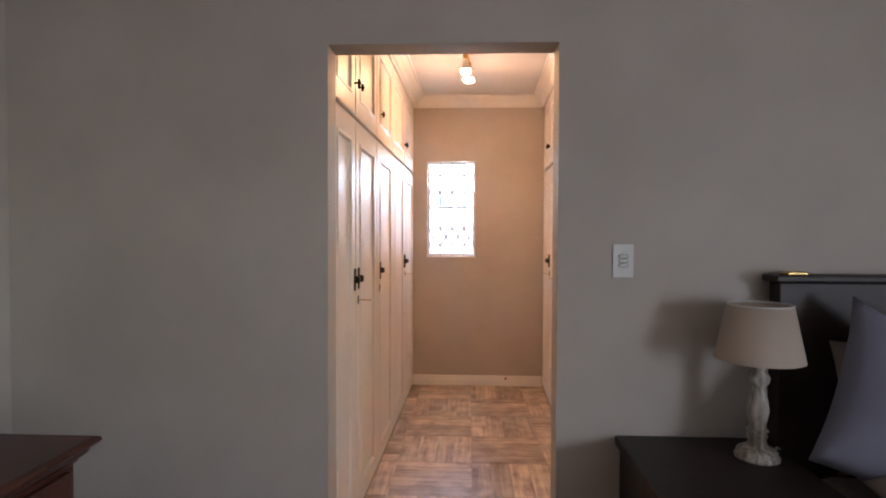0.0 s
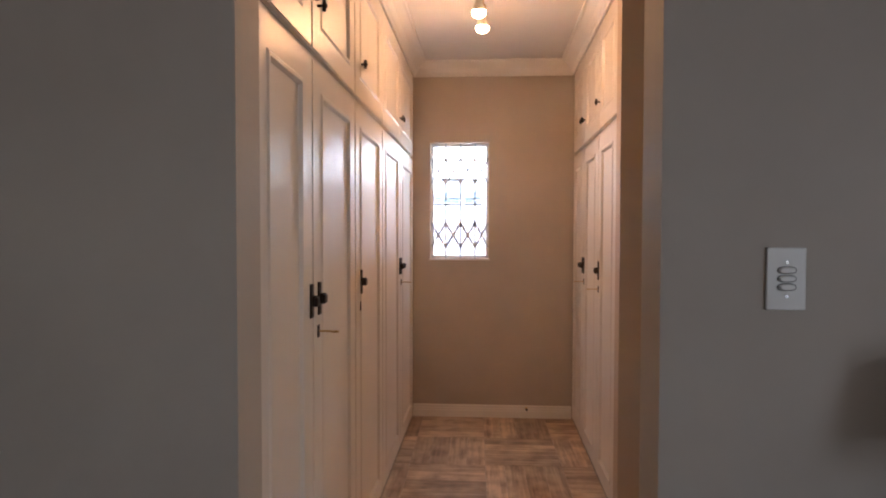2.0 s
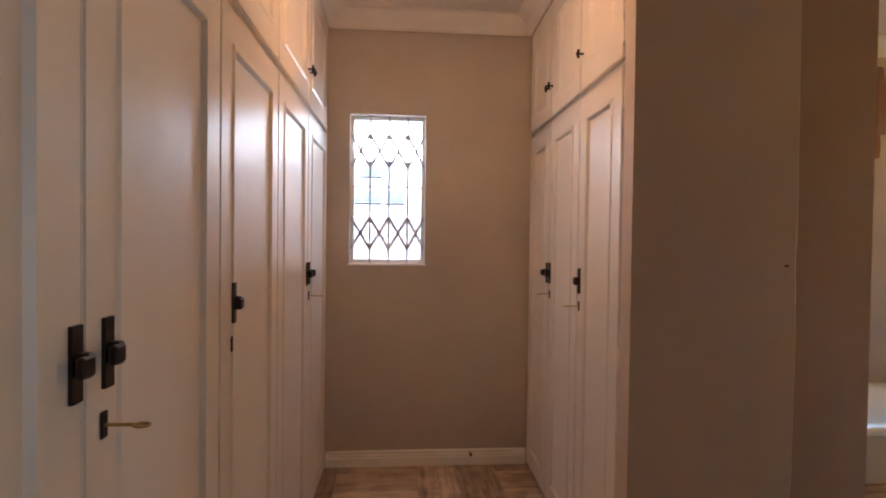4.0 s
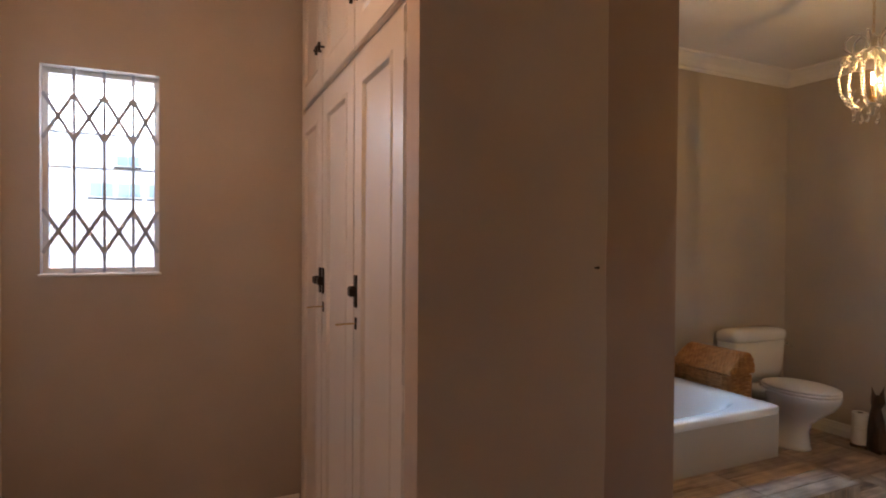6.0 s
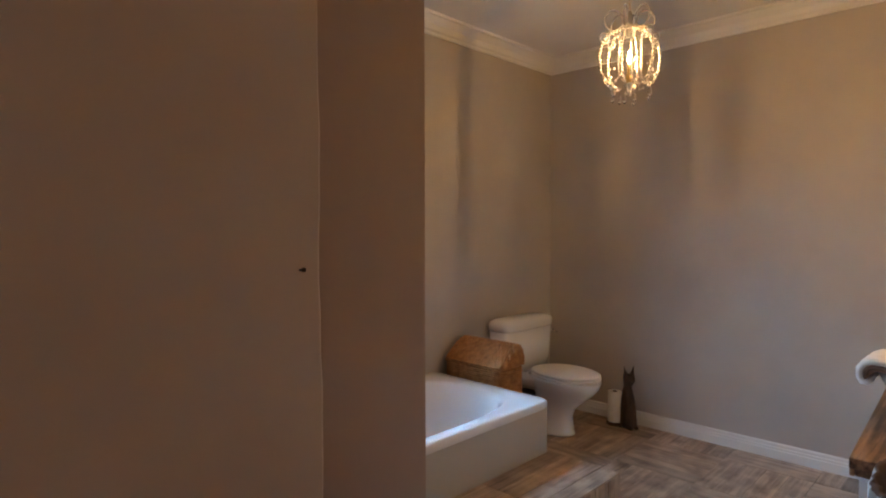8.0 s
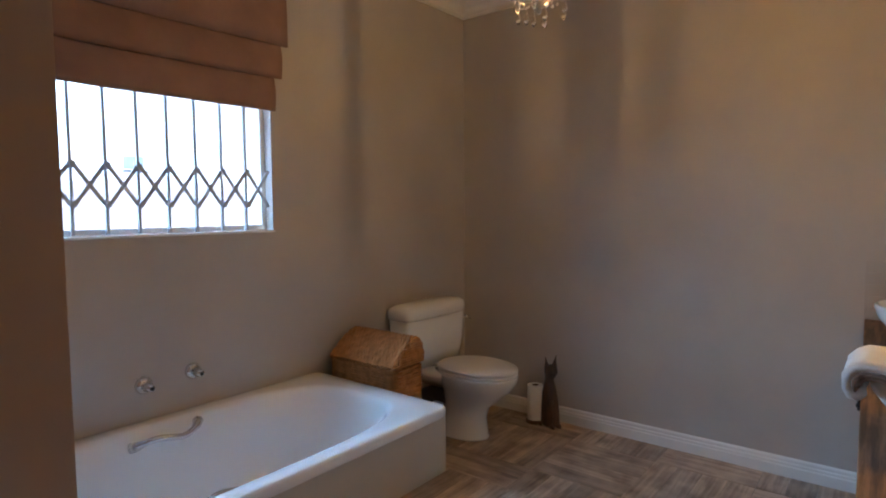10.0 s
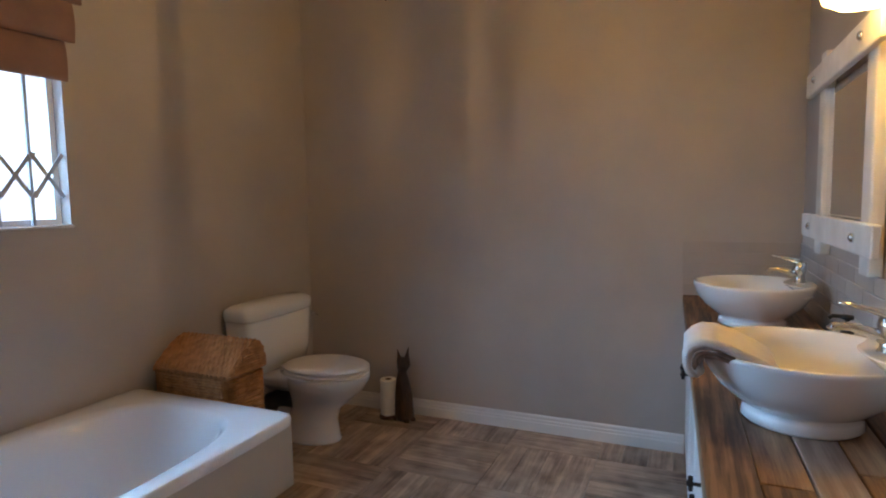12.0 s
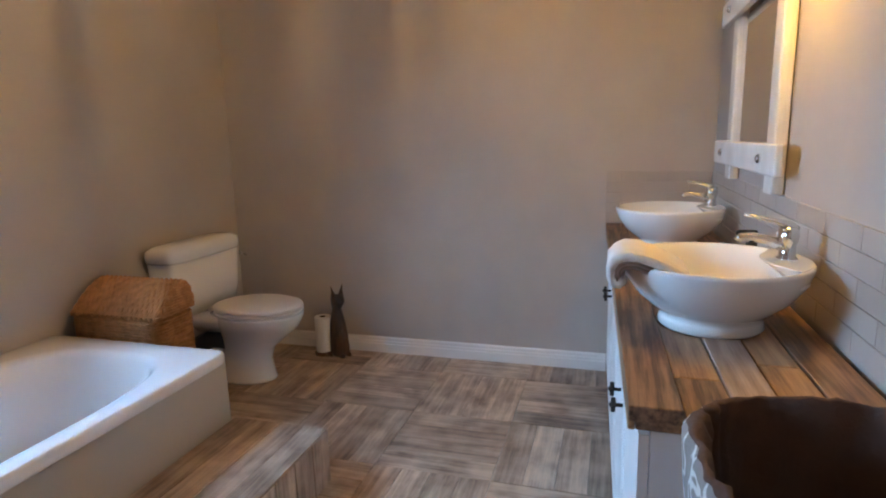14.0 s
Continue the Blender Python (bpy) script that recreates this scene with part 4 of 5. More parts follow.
def cat_statue():
    """A slim seated wooden cat, one plain carved mesh."""
    carved = surface("dark_carved_wood", (0.025, 0.015, 0.011), (0.13, 0.065, 0.035), 14.0, 0.5, 0.4, stretch=(1, 1, 0.3))
    b = bmesh.new()
    rows = [(0.045, 0.055, 0.0, 0.0), (0.050, 0.062, 0.012, 0.0), (0.048, 0.060, 0.05, 0.0), (0.046, 0.055, 0.12, 0.003), (0.040, 0.046, 0.19, 0.008), (0.030, 0.034, 0.245, 0.012), (0.024, 0.027, 0.275, 0.012),
            (0.030, 0.034, 0.295, 0.004), (0.036, 0.041, 0.315, -0.004), (0.035, 0.038, 0.335, -0.004), (0.026, 0.028, 0.355, 0.0), (0.010, 0.012, 0.362, 0.0)]
    loft([oval(0, dy, rx, ry, z, 20, 2.4) for rx, ry, z, dy in rows], bm=b)
    for s in (-1, 1):
        loft([[(s * 0.004, -0.014, 0.340), (s * 0.038, -0.012, 0.330), (s * 0.037, 0.014, 0.330), (s * 0.004, 0.014, 0.340)],
              [(s * 0.024, -0.003, 0.385), (s * 0.036, -0.003, 0.383), (s * 0.036, 0.003, 0.383), (s * 0.024, 0.003, 0.385)],
              [(s * 0.036, -0.001, 0.415), (s * 0.039, -0.001, 0.415), (s * 0.039, 0.001, 0.415), (s * 0.036, 0.001, 0.415)]], bm=b)
    ball(b, (0, -0.040, 0.318), 0.014, 0.8)
    for s in (-1, 1):
        loft([oval(s * 0.020, -0.048, 0.013, 0.013, 0.0, 10), oval(s * 0.018, -0.045, 0.012, 0.012, 0.08, 10), oval(s * 0.016, -0.038, 0.012, 0.012, 0.16, 10)], bm=b)
        loft([oval(s * 0.022, -0.058, 0.015, 0.022, 0.0, 10), oval(s * 0.022, -0.056, 0.013, 0.019, 0.014, 10), oval(s * 0.022, -0.054, 0.005, 0.008, 0.02, 10)], bm=b)
    tube([(0.02, 0.05, 0.008), (-0.03, 0.066, 0.010), (-0.062, 0.035, 0.010), (-0.066, -0.01, 0.010)], [0.011, 0.011, 0.010, 0.007], 8, bm=b)
    loft([oval(-0.065, 0.075, 0.052, 0.052, 0.0, 24), oval(-0.065, 0.075, 0.052, 0.052, 0.014, 24)], bm=b)
    ob = part("cat_figurine", b, carved, smooth=True, at=pose(4.265, 4.60, 0, 0, 0, -32))
    return tagged(ob, "dark carved wooden seated cat on the floor", "figurine")


cat_statue()
PAPER = surface("white_tissue_paper", (0.72, 0.71, 0.69), (0.80, 0.79, 0.77), 12.0, 0.95, 0.4, fine=180)
for k in range(2):
    roll = thing("toilet_roll", (4.262, 4.700, 0.016 + 0.1045 * k), "white toilet paper roll standing beside the cat", "toilet roll", "stacked toilet rolls")
    part("paper", lathe([(0.020, 0.0), (0.046, 0.0), (0.048, 0.003), (0.048, 0.101), (0.046, 0.104), (0.020, 0.104), (0.020, 0.0)], 28, closed=True), PAPER, roll, smooth=False)
    part("core", lathe([(0.0185, 0.001), (0.0198, 0.001), (0.0198, 0.103), (0.0185, 0.103), (0.0185, 0.001)], 20, closed=True), HAMPER_LINING, roll, "brown cardboard core")


# ---- roman blind ----
def roman_blind():
    x0, x1 = 1.482, 2.872
    ob = thing("roman_blind", ((x0 + x1) / 2, Y_NORTH - 0.001, 1.72), "dusty rose linen roman blind half raised in folds", "blind")
    ox = -(x0 + x1) / 2
    part("headrail", box(x0 + ox, x1 + ox, -0.045, 0.0, 0.73, 0.77, 0.004), PAINT_TRIM, ob)
    # each fold hangs out over the next one below it
    folds = [(0.30, 0.725, 0.085, 0.050, x1 + 0.03), (0.155, 0.325, 0.075, 0.064, x1), (0.012, 0.185, 0.065, 0.048, x1 - 0.03)]
    for k, (z0, z1, out_lo, out_hi, xr) in enumerate(folds):
        b = bmesh.new()
        n = 24
        rows = []
        for j in range(9):
            v = j / 8
            z = z0 + (z1 - z0) * v
            out = out_hi + (out_lo - out_hi) * (1 - v) ** 0.7 + 0.010 * math.sin(math.pi * v)
            row = []
            for i in range(n + 1):
                x = x0 + (xr - x0) * i / n
                sag = 0.008 * math.sin(math.pi * i / n) * (1 - v) + 0.003 * noise.noise((x * 4, z * 5, k))
                row.append((x + ox, -out - 0.004 * noise.noise((x * 3, z * 4, 7 + k)), z - sag))
            rows.append(row)
        front = [[b.verts.new(p) for p in row] for row in rows]
        back = [[b.verts.new((p[0], p[1] + 0.012, p[2])) for p in row] for row in rows]
        for g, flip in ((front, False), (back, True)):
            for j in range(8):
                for i in range(n):
                    q = (g[j][i], g[j][i + 1], g[j + 1][i + 1], g[j + 1][i])
                    b.faces.new(q[::-1] if flip else q)
        for j in range(8):
            for i in (0, n):
                b.faces.new((front[j][i], front[j + 1][i], back[j + 1][i], back[j][i]))
        for j in (0, 8):
            for i in range(n):
                b.faces.new((front[j][i], front[j][i + 1], back[j][i + 1], back[j][i]))
        bmesh.ops.recalc_face_normals(b, faces=b.faces)
        part("fold", b, BLIND_CLOTH, ob, smooth=True)
    return ob


roman_blind()


# ---- chandelier ----
def chandelier():
    ob = thing("chandelier", (2.97, 3.97, BATH_CEIL), "small lit crystal bead chandelier on a chain", "chandelier")
    part("ceiling_rose", lathe([(0.0, -0.030), (0.02, -0.030), (0.04, -0.015), (0.045, -0.001), (0.0, -0.001)], 24), BRASS, ob, smooth=True)
    b = bmesh.new()
    z = -0.032
    k = 0
    while z > -0.33:
        pts = []
        for i in range(10):
            a = math.tau * i / 10
            u, v = 0.006 * math.cos(a), 0.011 * math.sin(a)
            pts.append((u, 0, z - 0.011 + v) if k % 2 else (0, u, z - 0.011 + v))
        tube(pts, 0.0016, 5, bm=b, ring_closed=True)
        z -= 0.018
        k += 1
    part("chain", b, BRASS, ob)
    part("stem", lathe([(0.0, -0.445), (0.016, -0.440), (0.024, -0.42), (0.014, -0.39), (0.018, -0.36), (0.006, -0.335), (0.0, -0.335)], 16), CRYSTAL_FROST, ob, smooth=True)
    part("finial", lathe([(0.0, -0.70), (0.010, -0.695), (0.012, -0.665), (0.030, -0.650), (0.012, -0.640), (0.0, -0.640)], 16), CRYSTAL_FROST, ob, smooth=True)
    arms = 6
    for a in range(arms):
        ang = math.tau * a / arms + radians(13)
        c, s = math.cos(ang), math.sin(ang)
        prof = [(0.015, -0.40), (0.05, -0.415), (0.10, -0.43), (0.135, -0.47), (0.150, -0.53), (0.140, -0.59), (0.115, -0.635), (0.075, -0.655)]
        bead = bmesh.new()
        for (r0, z0), (r1, z1) in zip(prof, prof[1:]):
            steps = max(2, int(math.hypot(r1 - r0, z1 - z0) / 0.0135))
            for q in range(steps):
                r, zz = r0 + (r1 - r0) * q / steps, z0 + (z1 - z0) * q / steps
                ball(bead, (r * c, r * s, zz), 0.0090, 0.95, 8, 6)
        part("bead_arm", bead, CRYSTAL_FROST, ob, smooth=True)
        loop = bmesh.new()
        for lr, lz, rad in ((0.078, -0.375, 0.044), (0.122, -0.450, 0.022)):
            tube([((lr + rad * math.cos(t)) * c, (lr + rad * math.cos(t)) * s, lz + rad * math.sin(t)) for t in [math.tau * i / 20 for i in range(20)]], 0.0045, 6, bm=loop, ring_closed=True)
        part("scroll", loop, CRYSTAL_FROST, ob, smooth=True)
    # glass bead strings from the crown round the bulb, added to cast wall shadows
    for deg, z_top, z_end, r in ((19, -0.43, -0.64, 0.0074), (36, -0.52, -0.57, 0.0040), (2, -0.52, -0.57, 0.0042), (-9, -0.565, -0.64, 0.0070), (148, -0.46, -0.60, 0.0050), (215, -0.43, -0.62, 0.0050), (280, -0.44, -0.62, 0.0050)):
        string = bmesh.new()
        for q in range(int((z_top - z_end) / (1.7 * r)) + 1):
            ball(string, (0.058 * math.cos(radians(deg)), 0.058 * math.sin(radians(deg)), z_top - 1.7 * r * q), r, 1.0, 8, 6)
        part("shadow_bead_string", string, CRYSTAL_FROST, ob, smooth=True)
    lower = bmesh.new()
    random.seed(5)
    for i in range(48):
        a, h = random.uniform(0, math.tau), random.uniform(0, 1)
        r = 0.05 + 0.075 * math.sin(math.pi * (0.25 + 0.6 * h)) * random.uniform(0.75, 1.0)
        ball(lower, (r * math.cos(a), r * math.sin(a), -0.575 - 0.085 * h), random.uniform(0.005, 0.009), 1.0, 6, 5)
    tagged(part("bead_swag", lower, CRYSTAL, ob, "clear glass beads", smooth=True), kind="stuff")
    for i in range(9):
        a = math.tau * i / 9
        r = 0.10 if i % 3 else 0.045
        d = lathe([(0.0, -0.060), (0.008, -0.052), (0.011, -0.040), (0.006, -0.022), (0.002, -0.012), (0.0, 0.0)], 8, at=(r * math.cos(a), r * math.sin(a), -0.655 - (0.02 if i % 3 == 0 else 0)))
        part("drop", d, CRYSTAL, ob, "clear glass drop", smooth=True)
    holder = part("bulb_holder", lathe([(0.0, -0.645), (0.012, -0.640), (0.020, -0.62), (0.010, -0.60), (0.012, -0.585), (0.012, -0.561), (0.0, -0.560)], 16), BRASS, ob, smooth=True)
    part("bulb", lathe([(0.0, -0.5595), (0.003, -0.557), (0.0042, -0.548), (0.0042, -0.525), (0.003, -0.512), (0.0, -0.506)], 16), CANDLE_GLOW, holder, "lit warm candle bulb", smooth=True)
    ob.scale = (0.88, 0.88, 1.0)
    return ob


CRYSTAL_FROST = plain("pearly_glass_beads", (0.90, 0.87, 0.82), 0.22, 0.0, 0.3)
CRYSTAL_FROST.node_tree.nodes["Principled BSDF"].inputs["Transmission Weight"].default_value = 0.55
chandelier()


# ---- wash stand ----
VX0, VX1, VTOP = 2.30, X_EAST - 0.003, 0.78


def taper(b):
    """The stand is a little deeper at its far end, as the wall runs out of true."""
    for v in b.verts:
        f = (0.425 + 0.066 * (v.co.x - VX0) / (X_EAST - VX0)) / 0.45
        v.co.y = Y_VAN + 0.003 + (v.co.y - Y_VAN) * f
    return b


def vanity():
    ob = thing("wash_stand", (0, 0, 0), "white painted wash stand cupboard with black knobs", "vanity")
    part("body", taper(box(VX0 + 0.012, VX1, Y_VAN + 0.002, Y_VAN + 0.405, 0.05, VTOP - 0.0385)), PAINT_VANITY, ob)
    part("plinth", taper(box(VX0 + 0.03, VX1, Y_VAN + 0.002, Y_VAN + 0.38, 0, 0.049)), PAINT_VANITY, ob)
    n = 4
    step_x = (VX1 - VX0 - 0.02) / n
    for k in range(n):
        xa, xb = VX0 + 0.014 + step_x * k, VX0 + 0.010 + step_x * (k + 1)
        b = bmesh.new()
        box(xa, xb, Y_VAN + 0.407, Y_VAN + 0.425, 0.06, VTOP - 0.050, bm=b)
        bmesh.ops.recalc_face_normals(b, faces=b.faces)
        front = max(b.faces, key=lambda f: f.normal.y)
        for thick, depth in ((0.06, 0.0), (0.008, -0.006)):
            bmesh.ops.inset_region(b, faces=[front], thickness=thick, depth=depth, use_even_offset=True)
        d = part("door", taper(b), PAINT_VANITY, ob)
        kx = xb - 0.045 if k % 2 == 0 else xa + 0.045
        kb = tube([(kx, Y_VAN + 0.425, 0.56), (kx, Y_VAN + 0.445, 0.56)], 0.005, 8)
        tube([(kx, Y_VAN + 0.449, 0.542), (kx, Y_VAN + 0.449, 0.578)], 0.006, 8, bm=kb)
        ball(kb, (kx, Y_VAN + 0.450, 0.56), 0.010)
        part("knob", taper(kb), DARK_IRON, d, "black iron knob", smooth=True)
    return ob


vanity()


def counter():
    ob = thing("countertop", (0, 0, 0), "countertop of worn reclaimed wooden planks", "countertop")
    part("backing", taper(box(VX0 + 0.004, VX1, Y_VAN + 0.002, Y_VAN + 0.432, VTOP - 0.038, VTOP - 0.0185, 0.002, 1)), PLANK_WOODS[4], ob, "rough plank edge")
    part("front_slat", taper(box(VX0 + 0.004, VX1, Y_VAN + 0.433, Y_VAN + 0.445, VTOP - 0.039, VTOP - 0.012, 0.002, 1)), PLANK_WOODS[1], ob)
    rows = [(0.355, 0.445, [(0.0, 2.06)], 0, 0.010), (0.268, 0.352, [(0.0, 0.16), (0.163, 1.20), (1.203, 2.06)], 1, 0.0), (0.186, 0.265, [(0.0, 1.05), (1.053, 2.06)], 2, 0.002),
            (0.104, 0.183, [(0.0, 0.26), (0.263, 1.30), (1.303, 2.06)], 3, -0.002), (0.010, 0.101, [(0.0, 2.06)], 4, 0.001)]
    for y0, y1, spans, w, lift in rows:
        for i, (xa, xb) in enumerate(spans):
            mat = PLANK_WOODS[(w + (3 if w == 3 and i != 1 else 0) + (0 if i != 0 or w != 1 else 4)) % 5]
            b = box(VX0 - 0.008 + xa, min(VX0 - 0.008 + xb, VX1), Y_VAN + y0, Y_VAN + y1, VTOP - 0.018, VTOP + lift, 0.003, 2)
            part("plank", taper(b), mat, ob)
    return ob


counter()


def basin(x, y):
    ob = thing("vessel_basin", (x, y, VTOP + 0.0025), "round white ceramic vessel basin on the plank top", "basin", "vessel basins")
    prof = [(0.0, 0.0), (0.112, 0.0), (0.116, 0.006), (0.112, 0.022), (0.104, 0.030), (0.130, 0.044), (0.168, 0.078), (0.192, 0.115), (0.203, 0.148), (0.203, 0.155), (0.199, 0.159), (0.193, 0.157),
            (0.182, 0.125), (0.150, 0.075), (0.100, 0.048), (0.03, 0.040), (0.0, 0.039)]
    b = lathe(prof, 56)
    part("bowl", b, CERAMIC, ob, smooth=True)
    # the tap ledge bridges the rim on the wall side
    ledge = []
    for z, r_in in ((0.120, 0.155), (0.1575, 0.112), (0.1595, 0.118)):
        outer = [(0.196 * math.cos(radians(a)), 0.196 * math.sin(radians(a)), z) for a in range(-132, -47, 6)]
        inner = [(r_in * 0.62 * math.cos(radians(a)) * 1.35, -r_in + 0.012 * math.cos(radians((a + 90) * 2)) - 0.0, z) for a in range(-48, -133, -6)]
        ledge.append(outer + inner)
    part("tap_ledge", loft(ledge), CERAMIC, ob, smooth=False)
    part("overflow", tube([(0.0, -0.158, 0.098), (0.0, -0.146, 0.104)], [0.009, 0.009], 12), CHROME, ob, "chrome overflow ring", smooth=True)
    part("drain", lathe([(0.0, 0.0395), (0.02, 0.0395), (0.022, 0.043), (0.0, 0.045)], 18), CHROME, ob, smooth=True)
    return ob


def mixer(x, y):
    z = VTOP + 0.1625
    ob = thing("basin_mixer_tap", (x, y, z), "chrome single-lever mixer tap on the basin", "tap", "basin mixer taps")
    part("body", lathe([(0.0, 0.0), (0.028, 0.0), (0.028, 0.006), (0.023, 0.010), (0.022, 0.050), (0.027, 0.062), (0.029, 0.080), (0.026, 0.100), (0.016, 0.110), (0.0, 0.112)], 28), CHROME, ob, smooth=True, at=Matrix.Diagonal((0.92, 0.76, 0.68, 1)))
    part("spout", tube([(0, 0.008, 0.040), (0, 0.045, 0.060), (0, 0.090, 0.073), (0, 0.125, 0.072), (0, 0.135, 0.058)], [0.020, 0.017, 0.014, 0.013, 0.013], 16), CHROME, ob, smooth=True, at=Matrix.Diagonal((0.92, 0.76, 0.68, 1)))
    lever = tube([(0, -0.022, 0.098), (0, 0.0, 0.112), (0, 0.035, 0.124), (0, 0.085, 0.138), (0, 0.120, 0.146)], [0.012, 0.016, 0.011, 0.007, 0.005], 14)
    part("lever", lever, CHROME, ob, smooth=True, at=Matrix.Diagonal((0.92, 0.76, 0.68, 1)))
    return ob


for bx, by in ((2.79, 2.862), (3.79, 2.872)):
    basin(bx, by)
    mixer(bx, by - 0.150)


TOWEL_PINK = surface("rosy_beige_terry", (0.44, 0.33, 0.27), (0.52, 0.41, 0.34), 20.0, 0.95, 0.8, fine=320, bump_d=0.004)


def towel():
    """A folded hand towel that hangs over the rim of a basin, taupe on its under side."""
    ob = thing("hand_towel", (2.735, 3.030, VTOP - 0.005), "white towel with taupe lining draped over basin", "towel")
    n = 10

    def sheet(path, thick, w0, w1, mat, name):
        b = bmesh.new()
        rings = []
        for k, (py, pz) in enumerate(path):
            a = path[max(k - 1, 0)]
            c = path[min(k + 1, len(path) - 1)]
            d = Vector((0, c[0] - a[0], c[1] - a[1])).normalized()
            nrm = Vector((0, -d.z, d.y)) * thick
            ring = []
            for s, m in ((1, 1), (-1, 1)):
                for i in range(n + 1):
                    u = i / n if s > 0 else 1 - i / n
                    x = w0 + (w1 - w0) * u
                    wob = 0.003 * noise.noise((x * 22, k * 0.5, 1.0))
                    off = nrm * (0.5 if s > 0 else -0.5)
                    ring.append((x, py + off.y + wob, pz + off.z + wob))
            rings.append(ring)
        loft(rings, bm=b)
        return part(name, b, mat, ob, smooth=True)
    base = [(-0.105, 0.140), (-0.070, 0.160), (-0.035, 0.176), (-0.002, 0.187), (0.026, 0.189), (0.046, 0.181), (0.058, 0.163), (0.058, 0.142), (0.050, 0.128), (0.040, 0.126), (0.032, 0.136)]
    sheet(base, 0.017, -0.090, 0.105, TOWEL_WHITE, "outer_layer")
    for k, (shift, thick) in enumerate(((0.0115, 0.005), (0.0165, 0.004), (0.0210, 0.004), (0.0260, 0.005))):
        inner = []
        for (ya, za), (yb, zb), (yc, zc) in zip(base[1:8], base[2:9], base[3:10]):
            d = Vector((0, yc - ya, zc - za)).normalized()
            inner.append((yb + d.z * shift, zb - d.y * shift))
        sheet(inner, thick, -0.092 + 0.003 * k, 0.080, (TOWEL_TAUPE, TOWEL_PINK, TOWEL_TAUPE, TOWEL_PINK)[k], "lining")
    return ob


towel()
dish = thing("soap_dish", (3.27, 2.715, VTOP + 0.003), "clear glass jar with white soap", "jar")
part("jar", lathe([(0.0, 0.0), (0.04, 0.0), (0.045, 0.01), (0.045, 0.06), (0.042, 0.06), (0.041, 0.012), (0.0, 0.01)], 24), CRYSTAL, dish, smooth=True)
part("soap", lathe([(0.0, 0.0105), (0.034, 0.0105), (0.038, 0.025), (0.03, 0.04), (0.0, 0.043)], 18), PLASTIC_WHITE, dish, smooth=True)
disp = thing("soap_dispenser", (3.13, 2.712, VTOP + 0.003), "clear soap bottle with black pump", "dispenser")
part("bottle", lathe([(0.0, 0.0), (0.028, 0.0), (0.032, 0.006), (0.032, 0.095), (0.02, 0.112), (0.012, 0.118), (0.0, 0.118)], 24), CRYSTAL, disp, smooth=True)
part("pump", lathe([(0.0, 0.1185), (0.015, 0.1185), (0.015, 0.135), (0.006, 0.138), (0.006, 0.158), (0.014, 0.160), (0.014, 0.170), (0.0, 0.172)], 16), RUBBER, disp, smooth=True)
part("nozzle", tube([(0, 0.006, 0.166), (0, 0.032, 0.167), (0, 0.042, 0.160)], 0.0055, 8), RUBBER, disp)


# ---- mirror and wall lamp ----
def wall_mirror():
    ob = thing("wall_mirror", (3.515, Y_VAN + 0.0005, 1.05), "mirror in chunky white painted wooden frame with bolts", "mirror")
    for s in (-1, 1):
        x = s * 0.31
        part("post", loft([oval(x, 0.0205, 0.045, 0.0185, z, 20, 6) for z in (0.0, 0.006, 0.70, 0.708)]), PAINT_MIRROR, ob)
    for z in (0.055, 0.575):
        part("rail", box(-0.475, 0.475, 0.0395, 0.062, z, z + 0.085, 0.005), PAINT_MIRROR, ob)
        for s in (-1, 1):
            part("bolt", lathe([(0.0, 0.0), (0.013, 0.0), (0.013, 0.004), (0.008, 0.010), (0.0, 0.012)], 12), CHROME, ob, smooth=True, at=pose(s * 0.31, 0.0621, z + 0.043, -90))
    part("glass", box(-0.264, 0.264, 0.016, 0.022, 0.142, 0.573), MIRROR, ob, "clear mirror glass")
    return ob


wall_mirror()


def wall_lamp():
    ob = thing("wall_lamp", (2.97, Y_VAN + 0.0005, 1.79), "lit amber glass wall lamp beside the mirror", "lamp")
    m = Matrix.Rotation(radians(-90), 4, "X")
    part("wall_plate", lathe([(0.0, 0.0), (0.045, 0.0), (0.045, 0.008), (0.02, 0.018), (0.0, 0.018)], 24), BRASS, ob, smooth=True, at=m)
    part("arm", tube([(0, 0.018, 0.0), (0, 0.07, 0.03), (0, 0.115, 0.05), (0, 0.115, 0.022)], 0.008, 10), BRASS, ob, smooth=True)
    b = lathe([(0.03, 0.02), (0.055, 0.012), (0.080, -0.02), (0.088, -0.055), (0.075, -0.09), (0.045, -0.11), (0.0, -0.118)], 32, at=(0, 0.115, 0))
    for v in b.verts:
        v.co += v.normal * 0.004 * noise.noise(v.co * 40)
    part("glass_shade", b, GLOBE_GLOW, ob, "lit mottled amber glass shade", smooth=True)
    return ob


wall_lamp()


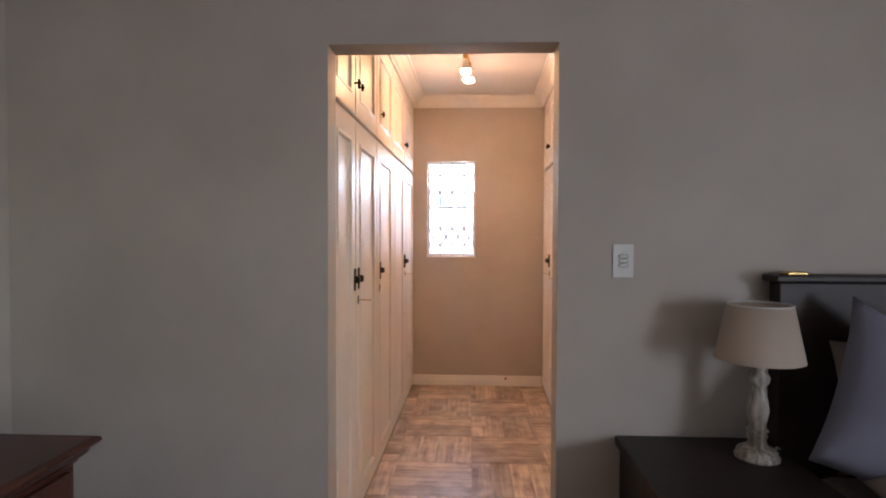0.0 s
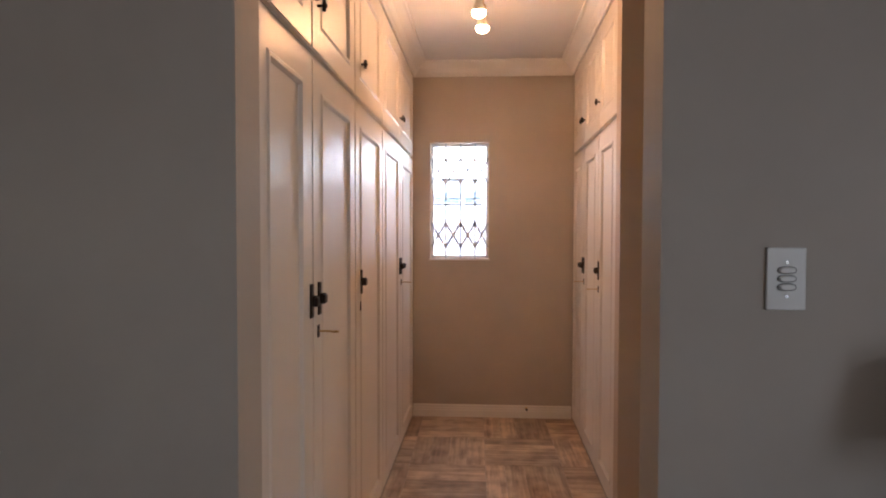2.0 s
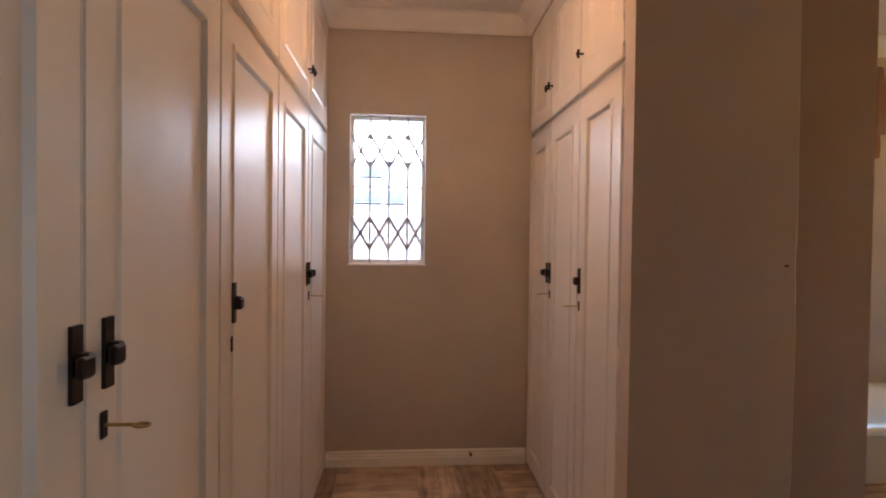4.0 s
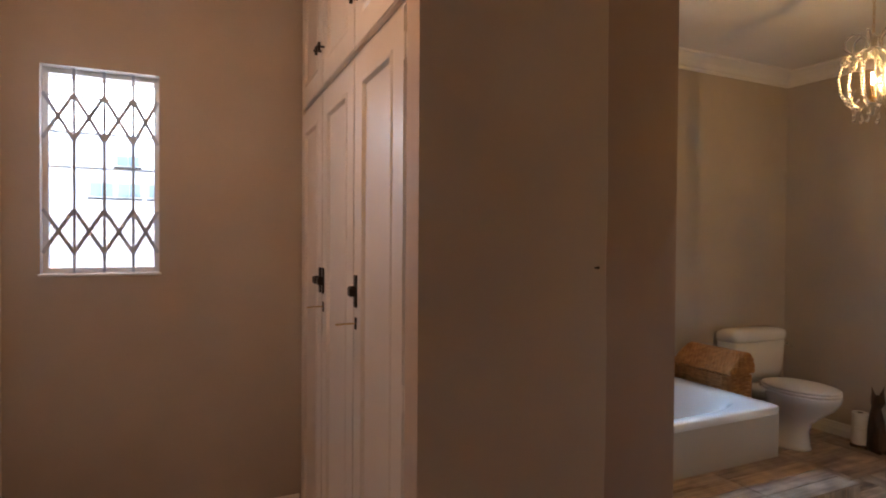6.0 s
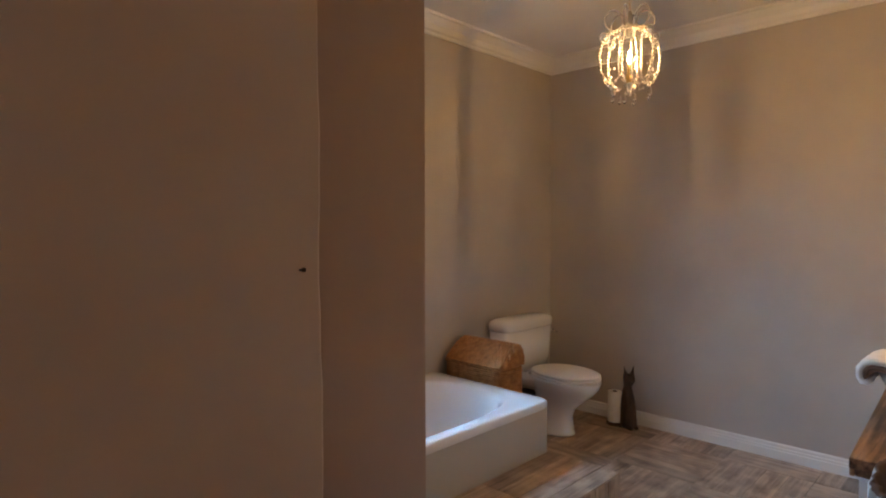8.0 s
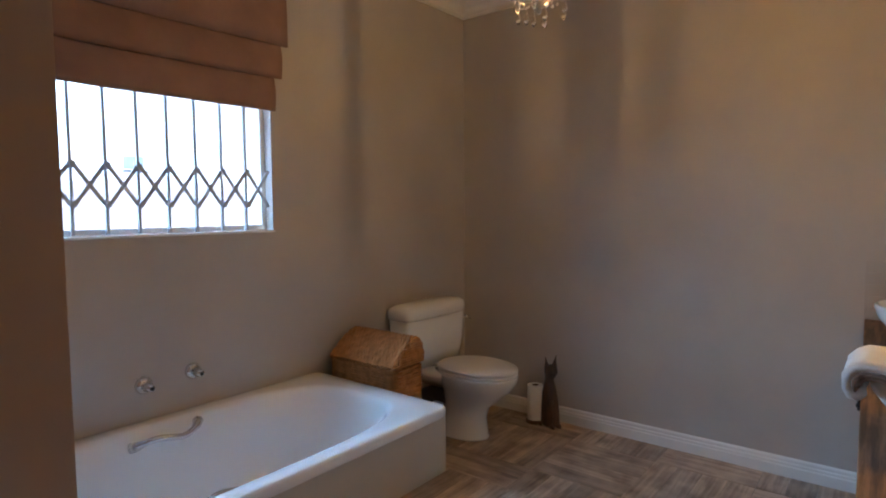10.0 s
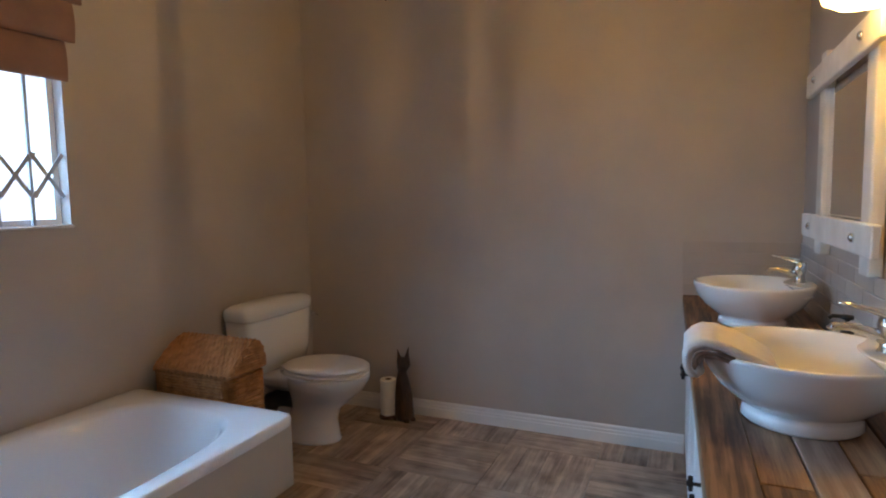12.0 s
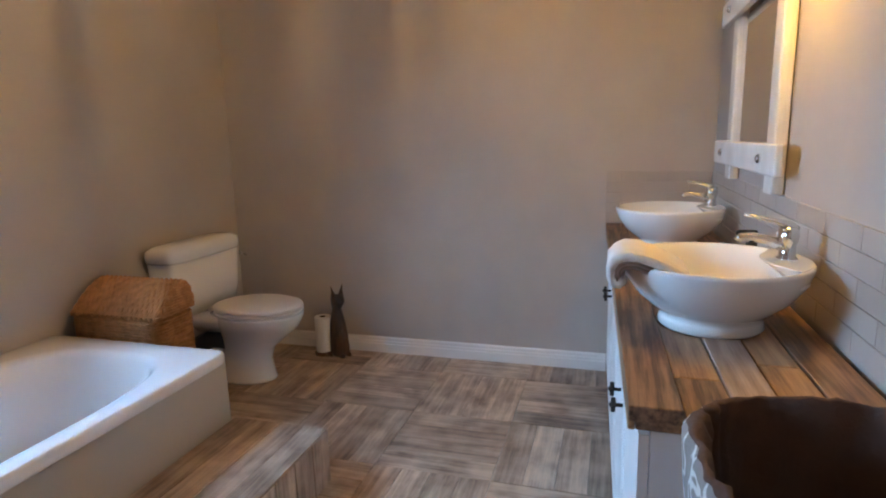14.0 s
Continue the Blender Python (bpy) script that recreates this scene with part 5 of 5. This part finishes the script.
# ---- laundry hamper ----
def hamper():
    m, nodes, links, bsdf = material("grey_fabric_with_white_scrolls")
    tc = nodes.new("ShaderNodeTexCoord")
    wav = nodes.new("ShaderNodeTexNoise")
    wav.inputs["Scale"].default_value, wav.inputs["Detail"].default_value = 22.0, 0.5
    links.new(tc.outputs["Object"], wav.inputs["Vector"])
    r = nodes.new("ShaderNodeValToRGB")
    e = r.color_ramp.elements
    e[0].position, e[0].color = 0.465, (0.27, 0.25, 0.23, 1)
    e[1].position, e[1].color = 0.48, (0.66, 0.66, 0.64, 1)
    for pos, col in ((0.52, (0.66, 0.66, 0.64, 1)), (0.535, (0.27, 0.25, 0.23, 1))):
        x = e.new(pos)
        x.color = col
    links.new(wav.outputs[0], r.inputs[0])
    links.new(r.outputs[0], bsdf.inputs["Base Color"])
    bsdf.inputs["Roughness"].default_value = 0.9
    fine = noise_node(nodes, links, 260.0, 2)
    bump_in(nodes, links, bsdf, fine.outputs[0], 0.3, 0.003)
    ob = thing("laundry_hamper", (2.095, 2.806, 0), "grey patterned cloth hamper with brown lining, open", "hamper")
    n = 160

    def ring(rx, ry, z, wob, seed):
        return [(x * (1 + wob * noise.noise((x * 9, y * 9, seed))), y * (1 + wob * noise.noise((x * 9, y * 9, seed))), z + 0.012 * wob * 12 * noise.noise((x * 12, y * 12, seed + 3))) for x, y, _ in oval(0, 0, rx, ry, z, n, 3.2)]
    def gather(rx, z, wob, seed):
        """A ring of gathered cloth: close puckers round the rim."""
        out = []
        for i, (x, y, _) in enumerate(oval(0, 0, rx, rx, z, n, 3.2)):
            k = 1 + wob * (0.7 * noise.noise((x * 14, y * 14, seed)) + 0.5 * noise.noise((x * 55, y * 55, seed * 0.3)))
            out.append((x * k, y * k, z + 0.07 * wob * noise.noise((x * 40, y * 40, seed + 3)) + 0.05 * wob * noise.noise((x * 9, y * 9, 4.0))))
        return out
    outer = [ring(0.150, 0.150, 0.0, 0.0, 0), ring(0.156, 0.156, 0.01, 0.0, 0), ring(0.166, 0.166, 0.4, 0.02, 1), gather(0.174, 0.70, 0.03, 2), gather(0.179, 0.79, 0.05, 2.3), gather(0.178, 0.820, 0.07, 2.6), gather(0.172, 0.834, 0.08, 2.9)]
    part("cloth_cover", loft(outer, cap=False), m, ob, smooth=True)
    inner = [gather(0.1722, 0.8345, 0.08, 2.9), gather(0.167, 0.842, 0.10, 3.1), gather(0.160, 0.838, 0.12, 3.3), gather(0.155, 0.815, 0.13, 3.6), gather(0.152, 0.78, 0.12, 4.0), gather(0.149, 0.72, 0.12, 4.5), gather(0.147, 0.62, 0.10, 5.0), gather(0.145, 0.5, 0.08, 5.4), ring(0.133, 0.133, 0.05, 0.03, 9), ring(0.02, 0.02, 0.045, 0.0, 10)]
    part("lining", loft(inner, cap=False), HAMPER_LINING, ob, "brown cloth lining", smooth=True)
    part("bottom", loft([oval(0, 0, 0.148, 0.148, 0.002, n, 3.2), oval(0, 0, 0.148, 0.148, 0.04, n, 3.2)]), HAMPER_LINING, ob)
    return ob


hamper()


# ---- splashback tiles ----
def splashback(name, runs, label):
    ob = thing(name, (0, 0, 0), label, "splashback", kind="structure")
    h, l, t = 0.0500, 0.205, 0.007
    me = None
    for x_a, x_b, turned in runs:
        for r in range(5):
            z = VTOP + 0.012 + (h + 0.0010) * r
            pos = x_a - (l / 2 if r % 2 else 0)
            while pos < x_b - 0.004:
                a, c = max(pos, x_a), min(pos + l - 0.0010, x_b)
                if c - a > 0.01:
                    if turned:
                        b = box(X_EAST - t, X_EAST - 0.0015, a, c, z, z + h, 0.0015, 1)
                    else:
                        b = box(a, c, Y_VAN + 0.0015, Y_VAN + t, z, z + h, 0.0015, 1)
                    part("tile", b, TILE_WALL, ob)
                pos += l
    return ob


splashback("splashback_vanity", [(2.2, X_EAST - 0.008, False)], "glazed beige tiles behind the wash stand")
splashback("splashback_side", [(Y_VAN + 0.008, 3.12, True)], "glazed beige tiles at the stand's end wall")


# ---- floor tiles ----
MODULE = 0.455
long_x = strip_mesh("floor_tile", MODULE - 0.003, MODULE / 4 - 0.0012, 0.004, STRIP_X, 0)
long_y = strip_mesh("floor_tile", MODULE - 0.003, MODULE / 4 - 0.0012, 0.004, STRIP_Y, 1)
FX, FY = 4.135, 3.94


def lay_floor(x0, x1, y0, y1):
    i0, i1 = math.floor((x0 - FX) / MODULE), math.ceil((x1 - FX) / MODULE)
    j0, j1 = math.floor((y0 - FY) / MODULE), math.ceil((y1 - FY) / MODULE)
    for i in range(i0, i1):
        for j in range(j0, j1):
            cx, cy = FX + MODULE * (i + 0.5), FY + MODULE * (j + 0.5)
            if not (x0 < cx < x1 and y0 < cy < y1) or (i, j) in LAID:
                continue
            LAID.add((i, j))
            for k in range(4):
                off = MODULE * (k - 1.5) / 4
                along_x = (i + j) % 2 == 0
                o = new("floor_tile", long_x if along_x else long_y)
                o.parent = floor
                o.location = (cx, cy + off, -0.0039) if along_x else (cx + off, cy, -0.0039)


LAID = set()
lay_floor(-0.75, 0.9, 2.0, 5.5)
lay_floor(0.3, 4.6, 2.2, 3.9)
lay_floor(1.3, 4.6, 3.6, 4.4)
lay_floor(3.0, 4.6, 4.1, 5.5)
CARPET = surface("warm_brown_bedroom_floor", (0.24, 0.13, 0.075), (0.33, 0.19, 0.11), 6.0, 0.95, 0.5, fine=180)
tagged(part("floor_bedroom", box(-1.75, 4.36, -2.6, 1.98, -0.0035, 0.001), CARPET), "plain warm brown bedroom floor", "floor", kind="structure")
